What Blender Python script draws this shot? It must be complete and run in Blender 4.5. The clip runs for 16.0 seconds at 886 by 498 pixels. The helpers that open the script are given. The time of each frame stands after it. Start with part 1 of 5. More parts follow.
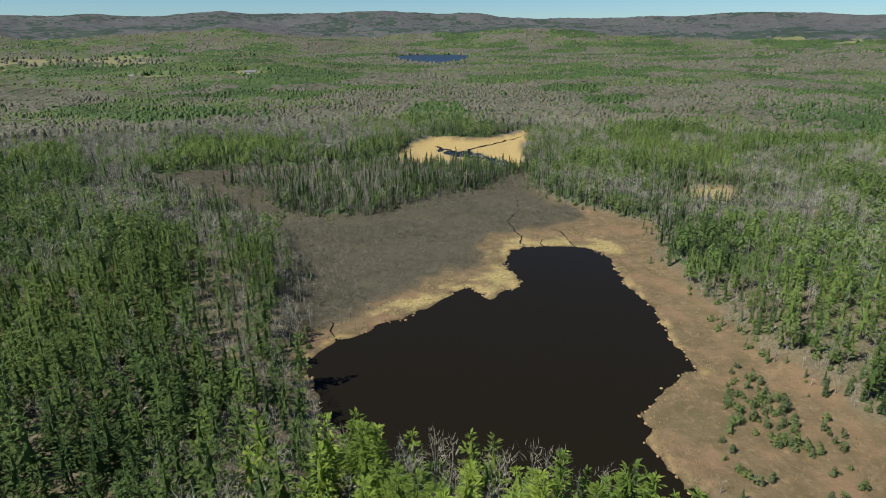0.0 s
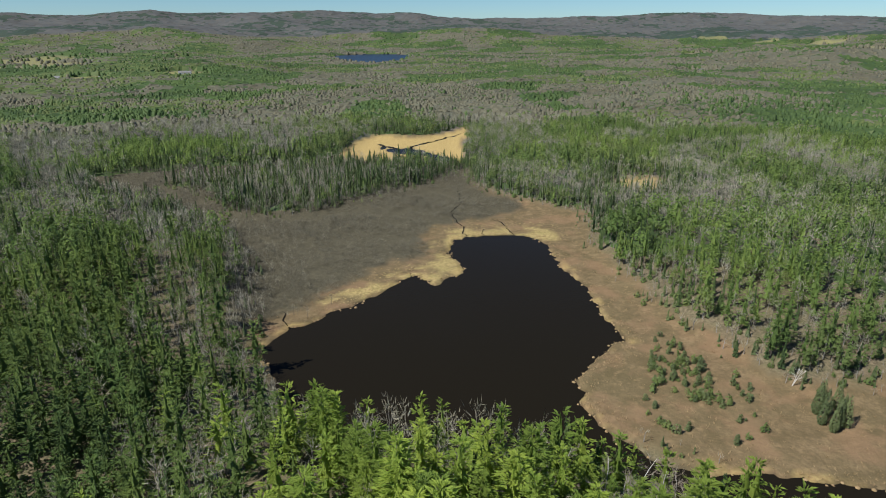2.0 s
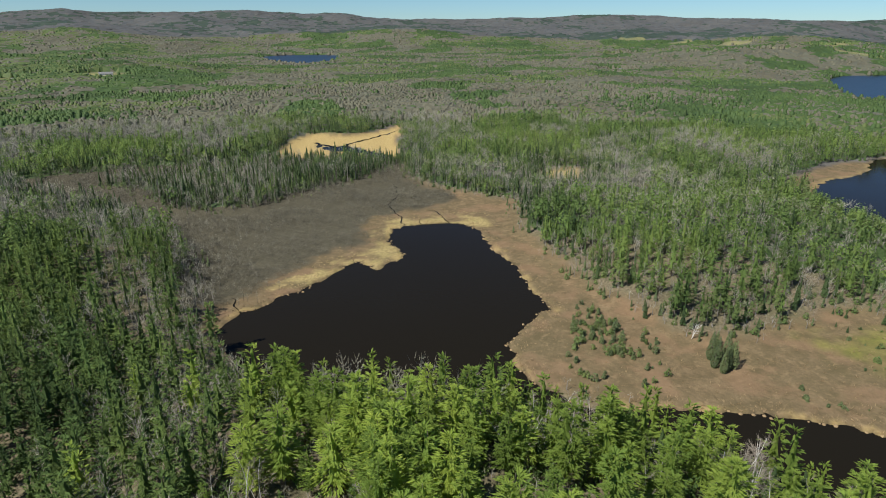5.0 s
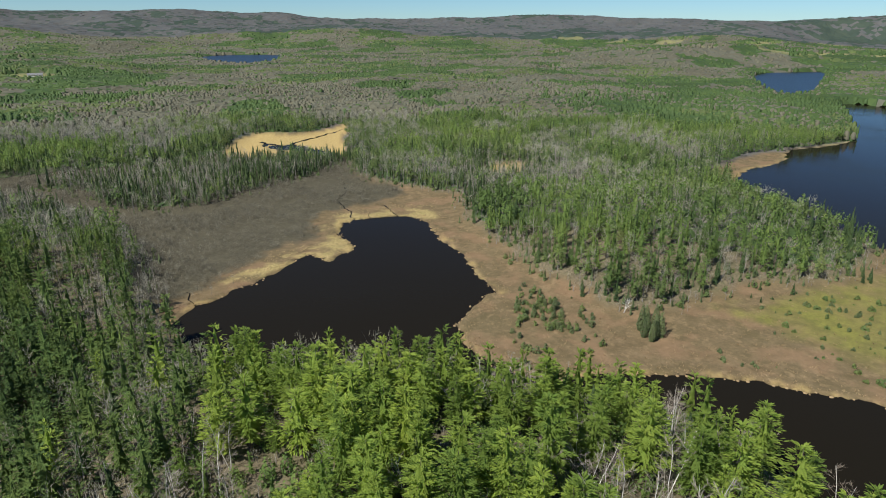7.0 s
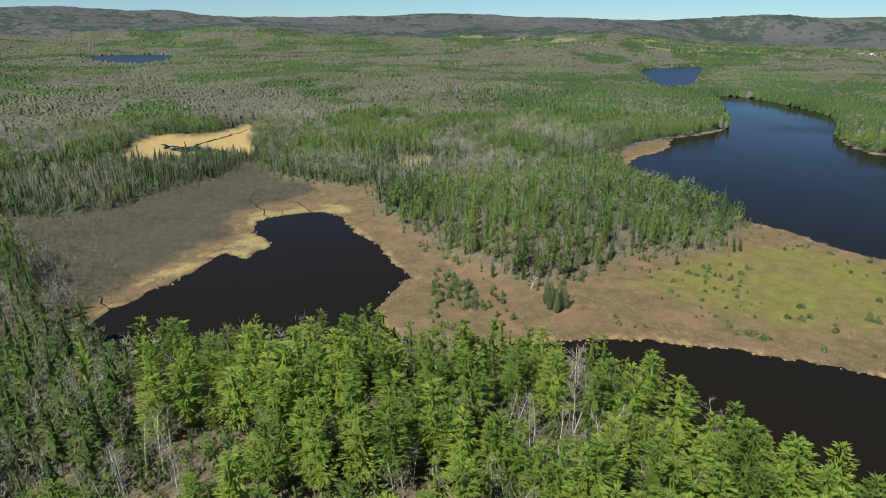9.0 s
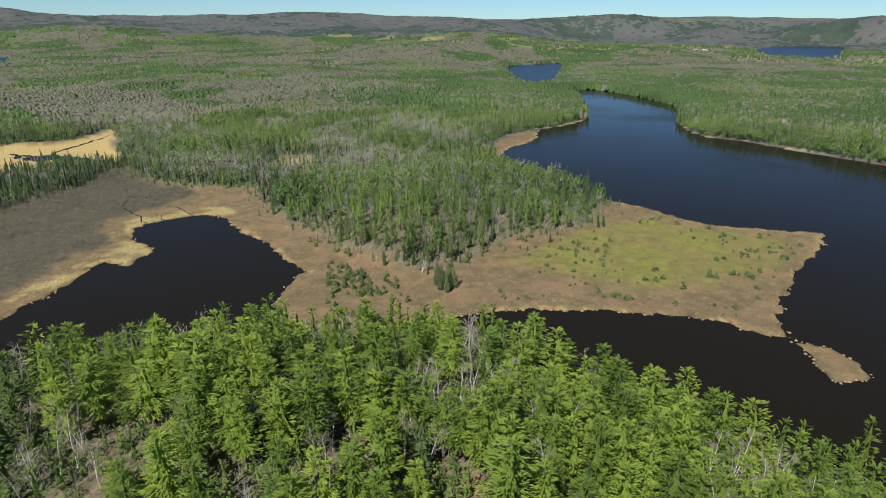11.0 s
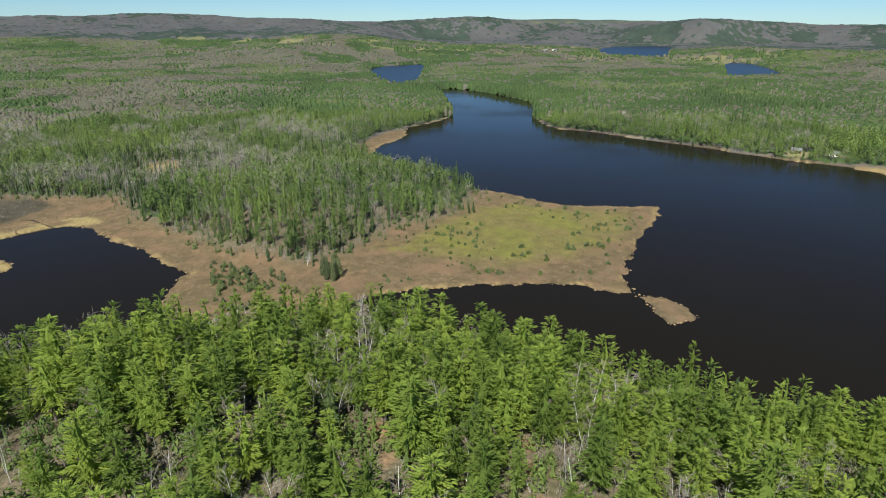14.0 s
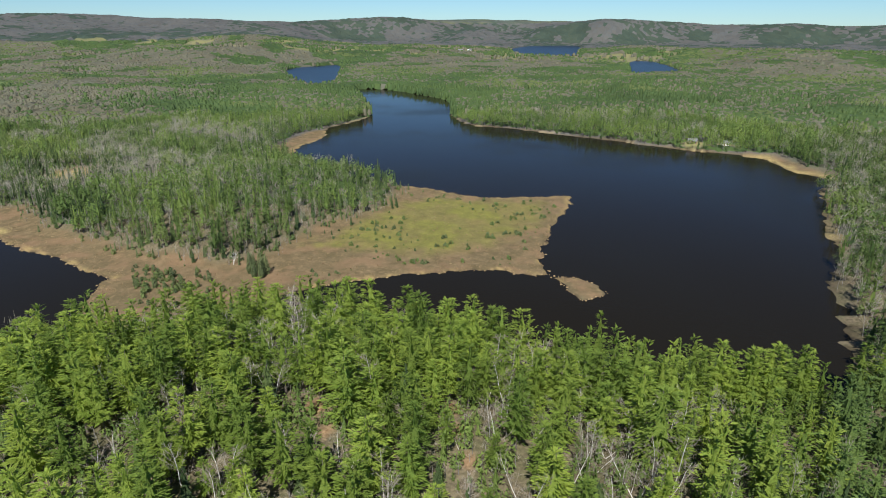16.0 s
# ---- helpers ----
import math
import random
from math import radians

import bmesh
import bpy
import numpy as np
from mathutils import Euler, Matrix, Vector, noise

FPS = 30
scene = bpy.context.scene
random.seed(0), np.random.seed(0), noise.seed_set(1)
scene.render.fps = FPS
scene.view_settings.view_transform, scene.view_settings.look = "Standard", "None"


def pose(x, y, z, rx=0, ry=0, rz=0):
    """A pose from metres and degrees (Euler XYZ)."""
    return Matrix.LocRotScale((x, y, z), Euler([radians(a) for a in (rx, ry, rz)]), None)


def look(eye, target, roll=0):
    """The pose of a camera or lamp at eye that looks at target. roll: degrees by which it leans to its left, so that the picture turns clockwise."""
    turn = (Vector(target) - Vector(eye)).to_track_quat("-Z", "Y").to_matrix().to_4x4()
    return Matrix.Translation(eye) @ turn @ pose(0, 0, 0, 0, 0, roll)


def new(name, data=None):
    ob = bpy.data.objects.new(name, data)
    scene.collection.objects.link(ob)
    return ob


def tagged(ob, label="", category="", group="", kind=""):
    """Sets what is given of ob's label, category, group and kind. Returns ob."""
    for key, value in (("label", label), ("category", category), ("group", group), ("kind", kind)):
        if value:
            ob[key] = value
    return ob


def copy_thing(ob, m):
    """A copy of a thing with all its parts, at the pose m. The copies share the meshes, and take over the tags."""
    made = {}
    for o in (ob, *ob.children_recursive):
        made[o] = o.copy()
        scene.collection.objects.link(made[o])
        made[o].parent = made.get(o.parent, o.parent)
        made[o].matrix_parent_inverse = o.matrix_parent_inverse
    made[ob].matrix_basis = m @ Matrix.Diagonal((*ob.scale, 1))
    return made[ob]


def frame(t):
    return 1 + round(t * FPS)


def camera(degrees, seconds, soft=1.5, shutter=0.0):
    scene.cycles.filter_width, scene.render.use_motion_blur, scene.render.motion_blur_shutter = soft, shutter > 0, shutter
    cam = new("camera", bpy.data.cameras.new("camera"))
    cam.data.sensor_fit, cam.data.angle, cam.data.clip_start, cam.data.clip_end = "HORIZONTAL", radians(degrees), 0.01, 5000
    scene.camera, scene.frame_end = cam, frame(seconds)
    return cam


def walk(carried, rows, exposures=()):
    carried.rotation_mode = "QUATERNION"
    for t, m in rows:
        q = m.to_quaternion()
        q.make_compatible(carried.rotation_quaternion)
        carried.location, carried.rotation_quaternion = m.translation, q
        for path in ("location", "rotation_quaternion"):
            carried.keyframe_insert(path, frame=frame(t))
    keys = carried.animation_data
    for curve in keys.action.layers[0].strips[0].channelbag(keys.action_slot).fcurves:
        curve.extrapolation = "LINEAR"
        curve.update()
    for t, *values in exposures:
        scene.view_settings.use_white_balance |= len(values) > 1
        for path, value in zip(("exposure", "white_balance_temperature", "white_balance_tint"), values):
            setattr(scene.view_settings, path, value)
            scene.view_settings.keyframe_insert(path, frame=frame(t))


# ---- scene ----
cam = camera(71.72, 16.0, soft=1.0)
PATH = [
    (0, (0.01, 0.01, 112.00), (-0.03, 93.97, 77.80), -0.23),
    (0.5, (-0.11, -3.80, 112.21), (2.39, 90.13, 78.01), -0.20),
    (1, (-0.13, -7.16, 112.18), (4.79, 86.68, 77.97), -0.19),
    (1.5, (-0.40, -11.13, 112.33), (6.59, 82.57, 78.12), -0.19),
    (2, (-0.65, -14.57, 112.42), (8.21, 78.95, 78.13), -0.17),
    (2.5, (-0.89, -18.25, 112.47), (9.71, 75.09, 78.19), -0.25),
    (3, (-1.53, -21.94, 112.64), (10.80, 71.17, 78.32), -0.24),
    (3.5, (-2.44, -25.39, 112.68), (11.64, 67.47, 78.36), -0.14),
    (4, (-3.49, -29.03, 112.56), (12.34, 63.58, 78.31), 0.04),
    (6.5, (-6.97, -47.05, 112.55), (17.70, 43.61, 78.31), -0.02),
    (7, (-8.13, -50.40, 112.46), (18.97, 39.56, 78.22), 0.11),
    (7.5, (-9.39, -53.47, 112.38), (20.37, 35.61, 78.05), 0.10),
    (8, (-10.84, -56.86, 112.21), (21.99, 31.16, 77.94), 0.09),
    (8.5, (-12.57, -60.16, 112.38), (23.85, 26.42, 78.08), 0.15),
    (9, (-14.48, -63.16, 112.40), (25.88, 21.62, 78.01), 0.15),
    (9.5, (-16.90, -66.48, 112.56), (27.67, 16.15, 78.11), 0.14),
    (10, (-19.25, -69.40, 112.50), (29.50, 10.82, 78.04), 0.14),
    (12.5, (-32.92, -79.47, 112.31), (32.47, -12.13, 77.83), 0.10),
    (13, (-35.23, -81.67, 112.25), (32.25, -16.37, 77.87), 0.08),
    (13.5, (-37.42, -83.87, 112.13), (32.02, -20.57, 77.91), 0.09),
    (14, (-39.45, -86.00, 112.00), (31.82, -24.73, 77.82), 0.14),
    (14.5, (-41.75, -88.04, 112.16), (31.40, -29.08, 77.93), 0.12),
    (15, (-44.03, -90.22, 112.12), (30.97, -33.62, 77.88), 0.06),
    (15.5, (-46.76, -92.15, 112.12), (30.10, -38.10, 77.92), 0.15),
    (16, (-49.42, -94.06, 112.06), (29.17, -42.49, 77.94), 0.07),
]
walk(cam, [(t, look(eye, to, roll)) for t, eye, to, roll in PATH], [(0, 0.40), (16, 0.50)])

# ---- light ----
SUN_HEADING, SUN_HEIGHT = 244.0, 50.0          # degrees: where the sun stands, clockwise from +y, and above the horizon
world = bpy.data.worlds.new("sky")
scene.world = world
world.use_nodes = True
wt = world.node_tree
sky = wt.nodes.new("ShaderNodeTexSky")
sky.sky_type, sky.sun_disc = "NISHITA", False
sky.sun_elevation, sky.sun_rotation = radians(SUN_HEIGHT), radians(SUN_HEADING)
sky.air_density, sky.dust_density, sky.ozone_density = 0.85, 0.0, 2.0
hue = wt.nodes.new("ShaderNodeMix")
hue.data_type, hue.blend_type, hue.inputs[0].default_value = "RGBA", "MULTIPLY", 1.0
hue.inputs[7].default_value = (0.59, 0.87, 1.16, 1.0)
wt.links.new(sky.outputs[0], hue.inputs[6])
wt.links.new(hue.outputs[2], wt.nodes["Background"].inputs[0])
wt.nodes["Background"].inputs[1].default_value = 0.062
sun = new("sun", bpy.data.lights.new("sun", "SUN"))
sun.data.energy, sun.data.angle, sun.data.color = 5.0, radians(0.55), (0.955, 0.97, 0.94)
a, b = radians(SUN_HEADING), radians(SUN_HEIGHT)
sun.matrix_world = look((0, 0, 300), (-300 * math.sin(a) * math.cos(b), -300 * math.cos(a) * math.cos(b), 300 - 300 * math.sin(b)))

# ---- small tools ----


def lattice(ix, iy, seed):
    v = np.sin(ix * 127.1 + iy * 311.7 + seed * 74.7) * 43758.5453
    return v - np.floor(v)


def vnoise(x, y, size, seed=0):
    """Smooth noise from 0 to 1 with cells of that size."""
    x, y = np.asarray(x, float) / size, np.asarray(y, float) / size
    ix, iy = np.floor(x), np.floor(y)
    fx, fy = x - ix, y - iy
    fx, fy = fx * fx * (3 - 2 * fx), fy * fy * (3 - 2 * fy)
    lo = lattice(ix, iy, seed) * (1 - fx) + lattice(ix + 1, iy, seed) * fx
    hi = lattice(ix, iy + 1, seed) * (1 - fx) + lattice(ix + 1, iy + 1, seed) * fx
    return lo * (1 - fy) + hi * fy


def fbm(x, y, size, seed=0, octaves=3):
    total, weight = 0.0, 0.0
    for k in range(octaves):
        total = total + vnoise(x, y, size / 2**k, seed + 7 * k) * 0.5**k
        weight += 0.5**k
    return total / weight


def step(lo, hi, v):
    u = np.clip((np.asarray(v, float) - lo) / (hi - lo), 0, 1)
    return u * u * (3 - 2 * u)


def rounded(points, per=6):
    """A closed smooth line through plan points."""
    p = np.array(points, float)
    a, b, c, d = np.roll(p, 1, 0), p, np.roll(p, -1, 0), np.roll(p, -2, 0)
    out = []
    for k in range(per):
        u = k / per
        out.append(0.5 * (2 * b + (c - a) * u + (2 * a - 5 * b + 4 * c - d) * u**2 + (3 * b - a - 3 * c + d) * u**3))
    return np.stack(out, 1).reshape(-1, 2)


def from_line(line, x, y):
    """Distance to a closed line, positive inside it."""
    shape = np.shape(x)
    x, y = np.ravel(x).astype(float), np.ravel(y).astype(float)
    best, inside = np.full(x.shape, 1e18), np.zeros(x.shape, bool)
    reach = 260.0
    lo, hi = line.min(0) - reach, line.max(0) + reach
    near = (x > lo[0]) & (x < hi[0]) & (y > lo[1]) & (y < hi[1])
    px, py = x[near], y[near]
    d2, flag = np.full(px.shape, 1e18), np.zeros(px.shape, bool)
    for (ax, ay), (bx, by) in zip(line, np.roll(line, -1, 0)):
        ex, ey = bx - ax, by - ay
        u = np.clip(((px - ax) * ex + (py - ay) * ey) / max(ex * ex + ey * ey, 1e-9), 0, 1)
        d2 = np.minimum(d2, (px - ax - u * ex) ** 2 + (py - ay - u * ey) ** 2)
        if ay != by:
            flag ^= ((ay > py) != (by > py)) & (px < (bx - ax) * (py - ay) / (by - ay) + ax)
    best[near], inside[near] = d2, flag
    return np.where(inside, 1, -1).reshape(shape) * np.minimum(np.sqrt(best), reach).reshape(shape)


# ---- the plan, in metres ----
POND_NORTH = [(-49, 188), (-44, 199), (-38, 208), (-27, 217), (-16, 226), (-6, 238), (4, 249), (12, 255), (20, 246), (27, 251),
              (34, 260), (33, 274), (31, 290), (36, 305), (51, 311), (71, 310), (81, 304), (85, 288), (85, 272), (85, 255), (87, 237),
              (87, 217), (86, 199), (88, 185), (82, 181), (75, 173), (65, 166), (59, 155), (58, 144), (61, 132), (66, 122), (75, 115),
              (86, 111), (98, 109), (110, 105), (124, 99), (141, 91), (159, 78), (174, 66), (185, 54), (193, 42), (199, 30), (203, 18)]
LAKE_WEST = [(207, 13), (223, 24), (247, 33), (282, 43), (316, 50), (336, 55), (349, 62), (344, 69), (330, 83), (314, 104), (309, 125),
             (312, 152), (308, 180), (314, 215), (314, 245), (314, 275), (330, 315), (352, 338), (378, 356), (411, 366), (443, 382), (477, 413),
             (520, 421), (583, 437), (637, 481), (742, 587), (848, 690)]
LAKE_EAST = [(880, 668), (874, 610), (845, 545), (790, 450), (653, 352), (594, 290), (596, 238), (588, 164), (581, 99), (571, 40),
             (572, -10), (558, -42), (524, -60), (510, -84), (490, -94), (462, -82), (440, -88), (365, -93), (314, -102), (268, -99),
             (243, -107), (207, -107), (182, -110)]
SOUTH_SHORE = [(162, -106), (153, -92), (148, -70), (142, -47), (131, -22), (121, -5), (119, 12), (118, 30), (115, 50), (105, 73),
               (87, 90), (68, 101), (53, 110), (37, 119), (18, 127), (0, 129), (-17, 127), (-28, 140), (-34, 154), (-42, 172)]
ISLET = [(204, 10), (209, 1), (207, -9), (200, -16), (191, -14), (191, -7), (198, 1)]
NORTH_LAKE = [(1082, 1129), (1238, 1260), (1340, 1270), (1392, 1224), (985, 865), (880, 797), (868, 845)]
EAST_LAKE = [(2808, 1376), (3427, 1602), (3782, 1500), (3613, 1340), (2511, 935), (2376, 1022)]
COVE_LAKE = [(1861, 489), (2152, 570), (2125, 485), (1709, 304), (1562, 317), (1500, 369)]
FAR_LAKE = [(-182, 2486), (-54, 2674), (106, 2557), (30, 2010), (-77, 2020)]
POOL = [(-8, 592), (12, 575), (26, 573), (46, 546), (64, 510), (50, 514), (32, 545), (6, 560)]
STREAMS = [[(44, 306), (43, 330), (39, 350), (47, 372), (49, 395), (52, 425)], [(70, 306), (69, 322), (65, 342)], [(-37, 205), (-44, 216), (-48, 221)],
           [(-6, 600), (16, 570), (38, 597), (68, 634), (86, 658)], [(10, 252), (6, 262)], [(58, 306), (54, 322)]]
SOIL = ((42, 3, 3.6), (37, -4, 2.8), (65, -22, 3.2), (58, -29, 3.0), (52, -35, 2.6))
# open ground without tall trees
FEN = [(-50, 178), (-52, 202), (-59, 225), (-70, 251), (-73, 276), (-90, 320), (-113, 352), (-140, 386), (-196, 424), (-222, 470),
       (-172, 492), (-115, 506), (-66, 520), (-40, 545), (-30, 600), (-15, 640), (39, 640), (71, 662), (92, 686), (82, 601), (67, 500),
       (67, 426), (95, 376), (124, 348), (113, 300), (112, 272), (110, 239), (112, 214), (120, 186), (128, 164), (133, 150),
       (150, 146), (173, 154), (217, 154), (254, 151), (290, 168), (312, 180), (360, 60), (200, 0), (100, 95), (40, 140)]
EAST_FEN = [(574, -5), (580, -28), (566, -54), (536, -73), (514, -94), (468, -92), (505, -86), (520, -62), (558, -42)]
COVE_FEN = [(345, 330), (378, 352), (411, 364), (445, 380), (470, 408), (440, 410), (400, 390), (355, 366), (336, 345)]
SPRUCE_ISLE = [(-158, 447), (-133, 425), (-97, 373), (-68, 361), (-36, 376), (2, 410), (48, 458), (66, 492), (37, 508), (-32, 508),
               (-65, 504), (-109, 474)]
STRAW_FLAT = [(-41, 524), (-39, 569), (-22, 628), (4, 641), (39, 633), (71, 660), (91, 686), (79, 601), (65, 504), (38, 530)]
BRUSH = [(-60, 205), (-40, 224), (-20, 248), (0, 272), (20, 284), (18, 300), (24, 326), (48, 340), (75, 350), (88, 374), (66, 420), (66, 515),
         (20, 520), (-40, 545), (-75, 528), (-120, 514), (-175, 500), (-234, 476), (-202, 418), (-144, 378), (-117, 346), (-95, 318), (-79, 275),
         (-76, 250), (-66, 225)]
GOLD_SHORE = [(-30, 228), (-16, 244), (4, 264), (22, 276), (24, 300), (30, 318), (50, 328), (92, 332), (92, 300), (60, 300), (50, 290),
              (45, 270), (30, 240), (0, 235)]
BOG = [(172, 140), (190, 138), (236, 144), (289, 141), (304, 100), (318, 66), (261, 52), (215, 58), (190, 84)]
CLEARING = [(163, 408), (185, 435), (209, 426), (191, 393)]
lake_line = rounded(POND_NORTH + LAKE_WEST + LAKE_EAST + SOUTH_SHORE)
islet_line = rounded(ISLET)
small_waters = [rounded(p) for p in (NORTH_LAKE, EAST_LAKE, COVE_LAKE, FAR_LAKE)]
pool_line = rounded(POOL)
fen_line, isle_line, straw_line, brush_line = rounded(FEN, 3), rounded(SPRUCE_ISLE, 4), rounded(STRAW_FLAT, 4), rounded(BRUSH, 4)
east_fen_line, cove_fen_line = rounded(EAST_FEN, 3), rounded(COVE_FEN, 3)
gold_line, bog_line, clearing_line = rounded(GOLD_SHORE, 4), rounded(BOG, 4), rounded(CLEARING, 4)
# the hills round the basin: heading in degrees, crest height
CREST = [(-60, 186), (-34, 184), (-27, 184), (-22.6, 181), (-20, 196), (-18.2, 203), (-16.4, 187), (-12.8, 183), (-8.9, 186), (-5.1, 197),
         (0, 188), (3.8, 190), (6.3, 175), (13, 168), (20, 170), (28, 169), (34, 158), (39, 151), (44, 149), (49.6, 146), (52, 161),
         (53.5, 165), (57.5, 158), (62, 147), (72, 146), (76, 140), (91, 134), (120, 130)]
CREST_AT, CREST_Z = np.array(CREST).T


def shore(x, y):
    """Distance from the nearest water's edge: positive on land, negative in the water, with a ragged edge."""
    d = -from_line(lake_line, x, y)
    d = np.maximum(d, from_line(islet_line, x, y))
    for line in small_waters:
        d = np.minimum(d, -from_line(line, x, y))
    d = d + ((fbm(x, y, 10, 3) - 0.5) * 5.6 + (vnoise(x, y, 3.6, 4) - 0.5) * 3.4) * step(-60, 0, d)
    return np.minimum(d, -from_line(pool_line, x, y) + (fbm(x, y, 12, 5) - 0.5) * 9)


def fen(x, y):
    return np.maximum(np.minimum(from_line(fen_line, x, y), -from_line(isle_line, x, y)) + (fbm(x, y, 22, 8) - 0.5) * 10,
                      np.maximum.reduce([from_line(clearing_line, x, y), from_line(islet_line, x, y) + 2, from_line(east_fen_line, x, y),
                                         from_line(cove_fen_line, x, y)]))


# single hills: x, y, half-widths, height
HILLS = ((0, 30, 70, 90, 22), (70, 0, 40, 60, 10), (60, -110, 50, 50, 12), (-40, 95, 35, 35, 8), (-105, 140, 35, 50, 10),
         (-130, 270, 50, 60, 8), (200, 250, 70, 60, 5), (180, -190, 90, 60, 6), (1430, 1640, 260, 200, 30), (1000, 190, 260, 160, 12))


def lake_view(r, heading):
    """1 over the low ground between the headland and the distant lakes, 0 elsewhere."""
    low = np.zeros(np.shape(r))
    for line in small_waters:
        way, far = np.degrees(np.arctan2(line[:, 0] + 20, line[:, 1] + 40)), np.hypot(line[:, 0] + 20, line[:, 1] + 40).max()
        low = np.maximum(low, step(way.min() - 7, way.min() - 2, heading) * step(way.max() + 7, way.max() + 2, heading) * step(far + 300, far + 100, r))
    return low


def height(x, y, d=None, f=None):
    """The ground's height, over still water at 0."""
    d = shore(x, y) if d is None else d
    f = fen(x, y) if f is None else f
    r, heading = np.hypot(x + 20, y + 40), np.degrees(np.arctan2(x + 20, y + 40))
    hill = sum(h * np.exp(-(((x - cx) / wx) ** 2) - ((y - cy) / wy) ** 2) for cx, cy, wx, wy, h in HILLS)
    calm = lake_view(r, heading)
    roll = 2.2 + (fbm(x, y, 420, 11) - 0.42) * 26 * step(300, 1300, r) + (fbm(x, y, 60, 12) - 0.4) * 4
    roll = roll + (fbm(x, y, 760, 13) - 0.40) * 75 * step(800, 2000, r) * (1 - calm)
    land = (hill + np.maximum(roll, 0.8)) * step(0, 1, d / (20 + 170 * step(600, 1300, r))) * step(14, -12, f)
    crest = np.interp(heading, CREST_AT, CREST_Z) - 9
    east = step(38, 50, heading)
    rr = r + (fbm(x, y, 700, 21) - 0.5) * 700
    near_ridge = step(2800, 3700, rr) * (0.30 + 0.36 * fbm(x, y, 560, 24)) * (1 - east)
    rise = near_ridge + (1 - near_ridge) * step(3850 + 350 * east, 4680, rr)
    far = rise * step(0, 200, d) * (crest - 12) * (0.93 + 0.14 * fbm(x, y, 340, 22))
    edge = np.clip(d * 0.5, -1.6, 0.5)
    return edge + np.where(d > 0, (fbm(x, y, 3.5, 31) - 0.35) * 0.5 * step(0, 2, d), 0) + land + far

# ---- materials ----


def material(name, build, rough=0.8, spec=0.3):
    m = bpy.data.materials.new(name)
    m.use_nodes = True
    n, l = m.node_tree.nodes, m.node_tree.links
    bsdf = n["Principled BSDF"]
    bsdf.inputs["Roughness"].default_value = rough
    bsdf.inputs["Specular IOR Level"].default_value = spec
    build(n, l, bsdf)
    return m


def rgb(c):
    return (*c, 1.0)


def mixed(n, l, fac, a, b):
    """A colour between a and b, each a colour or a socket."""
    node = n.new("ShaderNodeMix")
    node.data_type = "RGBA"
    for key, v in ((0, fac), (6, a), (7, b)):
        if isinstance(v, tuple):
            node.inputs[key].default_value = rgb(v)
        elif isinstance(v, float):
            node.inputs[key].default_value = v
        else:
            l.new(v, node.inputs[key])
    return node.outputs[2]


def speckle(n, l, scale, detail=4.0, lo=0.35, hi=0.65, rough=0.6):
    """Noise at real-world size, as a factor from 0 to 1."""
    place = n.new("ShaderNodeNewGeometry")
    tex = n.new("ShaderNodeTexNoise")
    tex.inputs["Scale"].default_value, tex.inputs["Detail"].default_value, tex.inputs["Roughness"].default_value = scale, detail, rough
    l.new(place.outputs["Position"], tex.inputs["Vector"])
    span = n.new("ShaderNodeMapRange")
    span.inputs[1].default_value, span.inputs[2].default_value = lo, hi
    l.new(tex.outputs["Fac"], span.inputs[0])
    return span.outputs[0]


def maths(n, l, op, a, b, clamp=True):
    node = n.new("ShaderNodeMath")
    node.operation, node.use_clamp = op, clamp
    for key, v in ((0, a), (1, b)):
        if isinstance(v, float):
            node.inputs[key].default_value = v
        else:
            l.new(v, node.inputs[key])
    return node.outputs[0]


def attribute(n, name):
    node = n.new("ShaderNodeAttribute")
    node.attribute_name = name
    return node.outputs["Fac"]


def bumped(n, l, bsdf, fac, strength, distance):
    node = n.new("ShaderNodeBump")
    node.inputs["Strength"].default_value, node.inputs["Distance"].default_value = strength, distance
    l.new(fac, node.inputs["Height"])
    l.new(node.outputs[0], bsdf.inputs["Normal"])


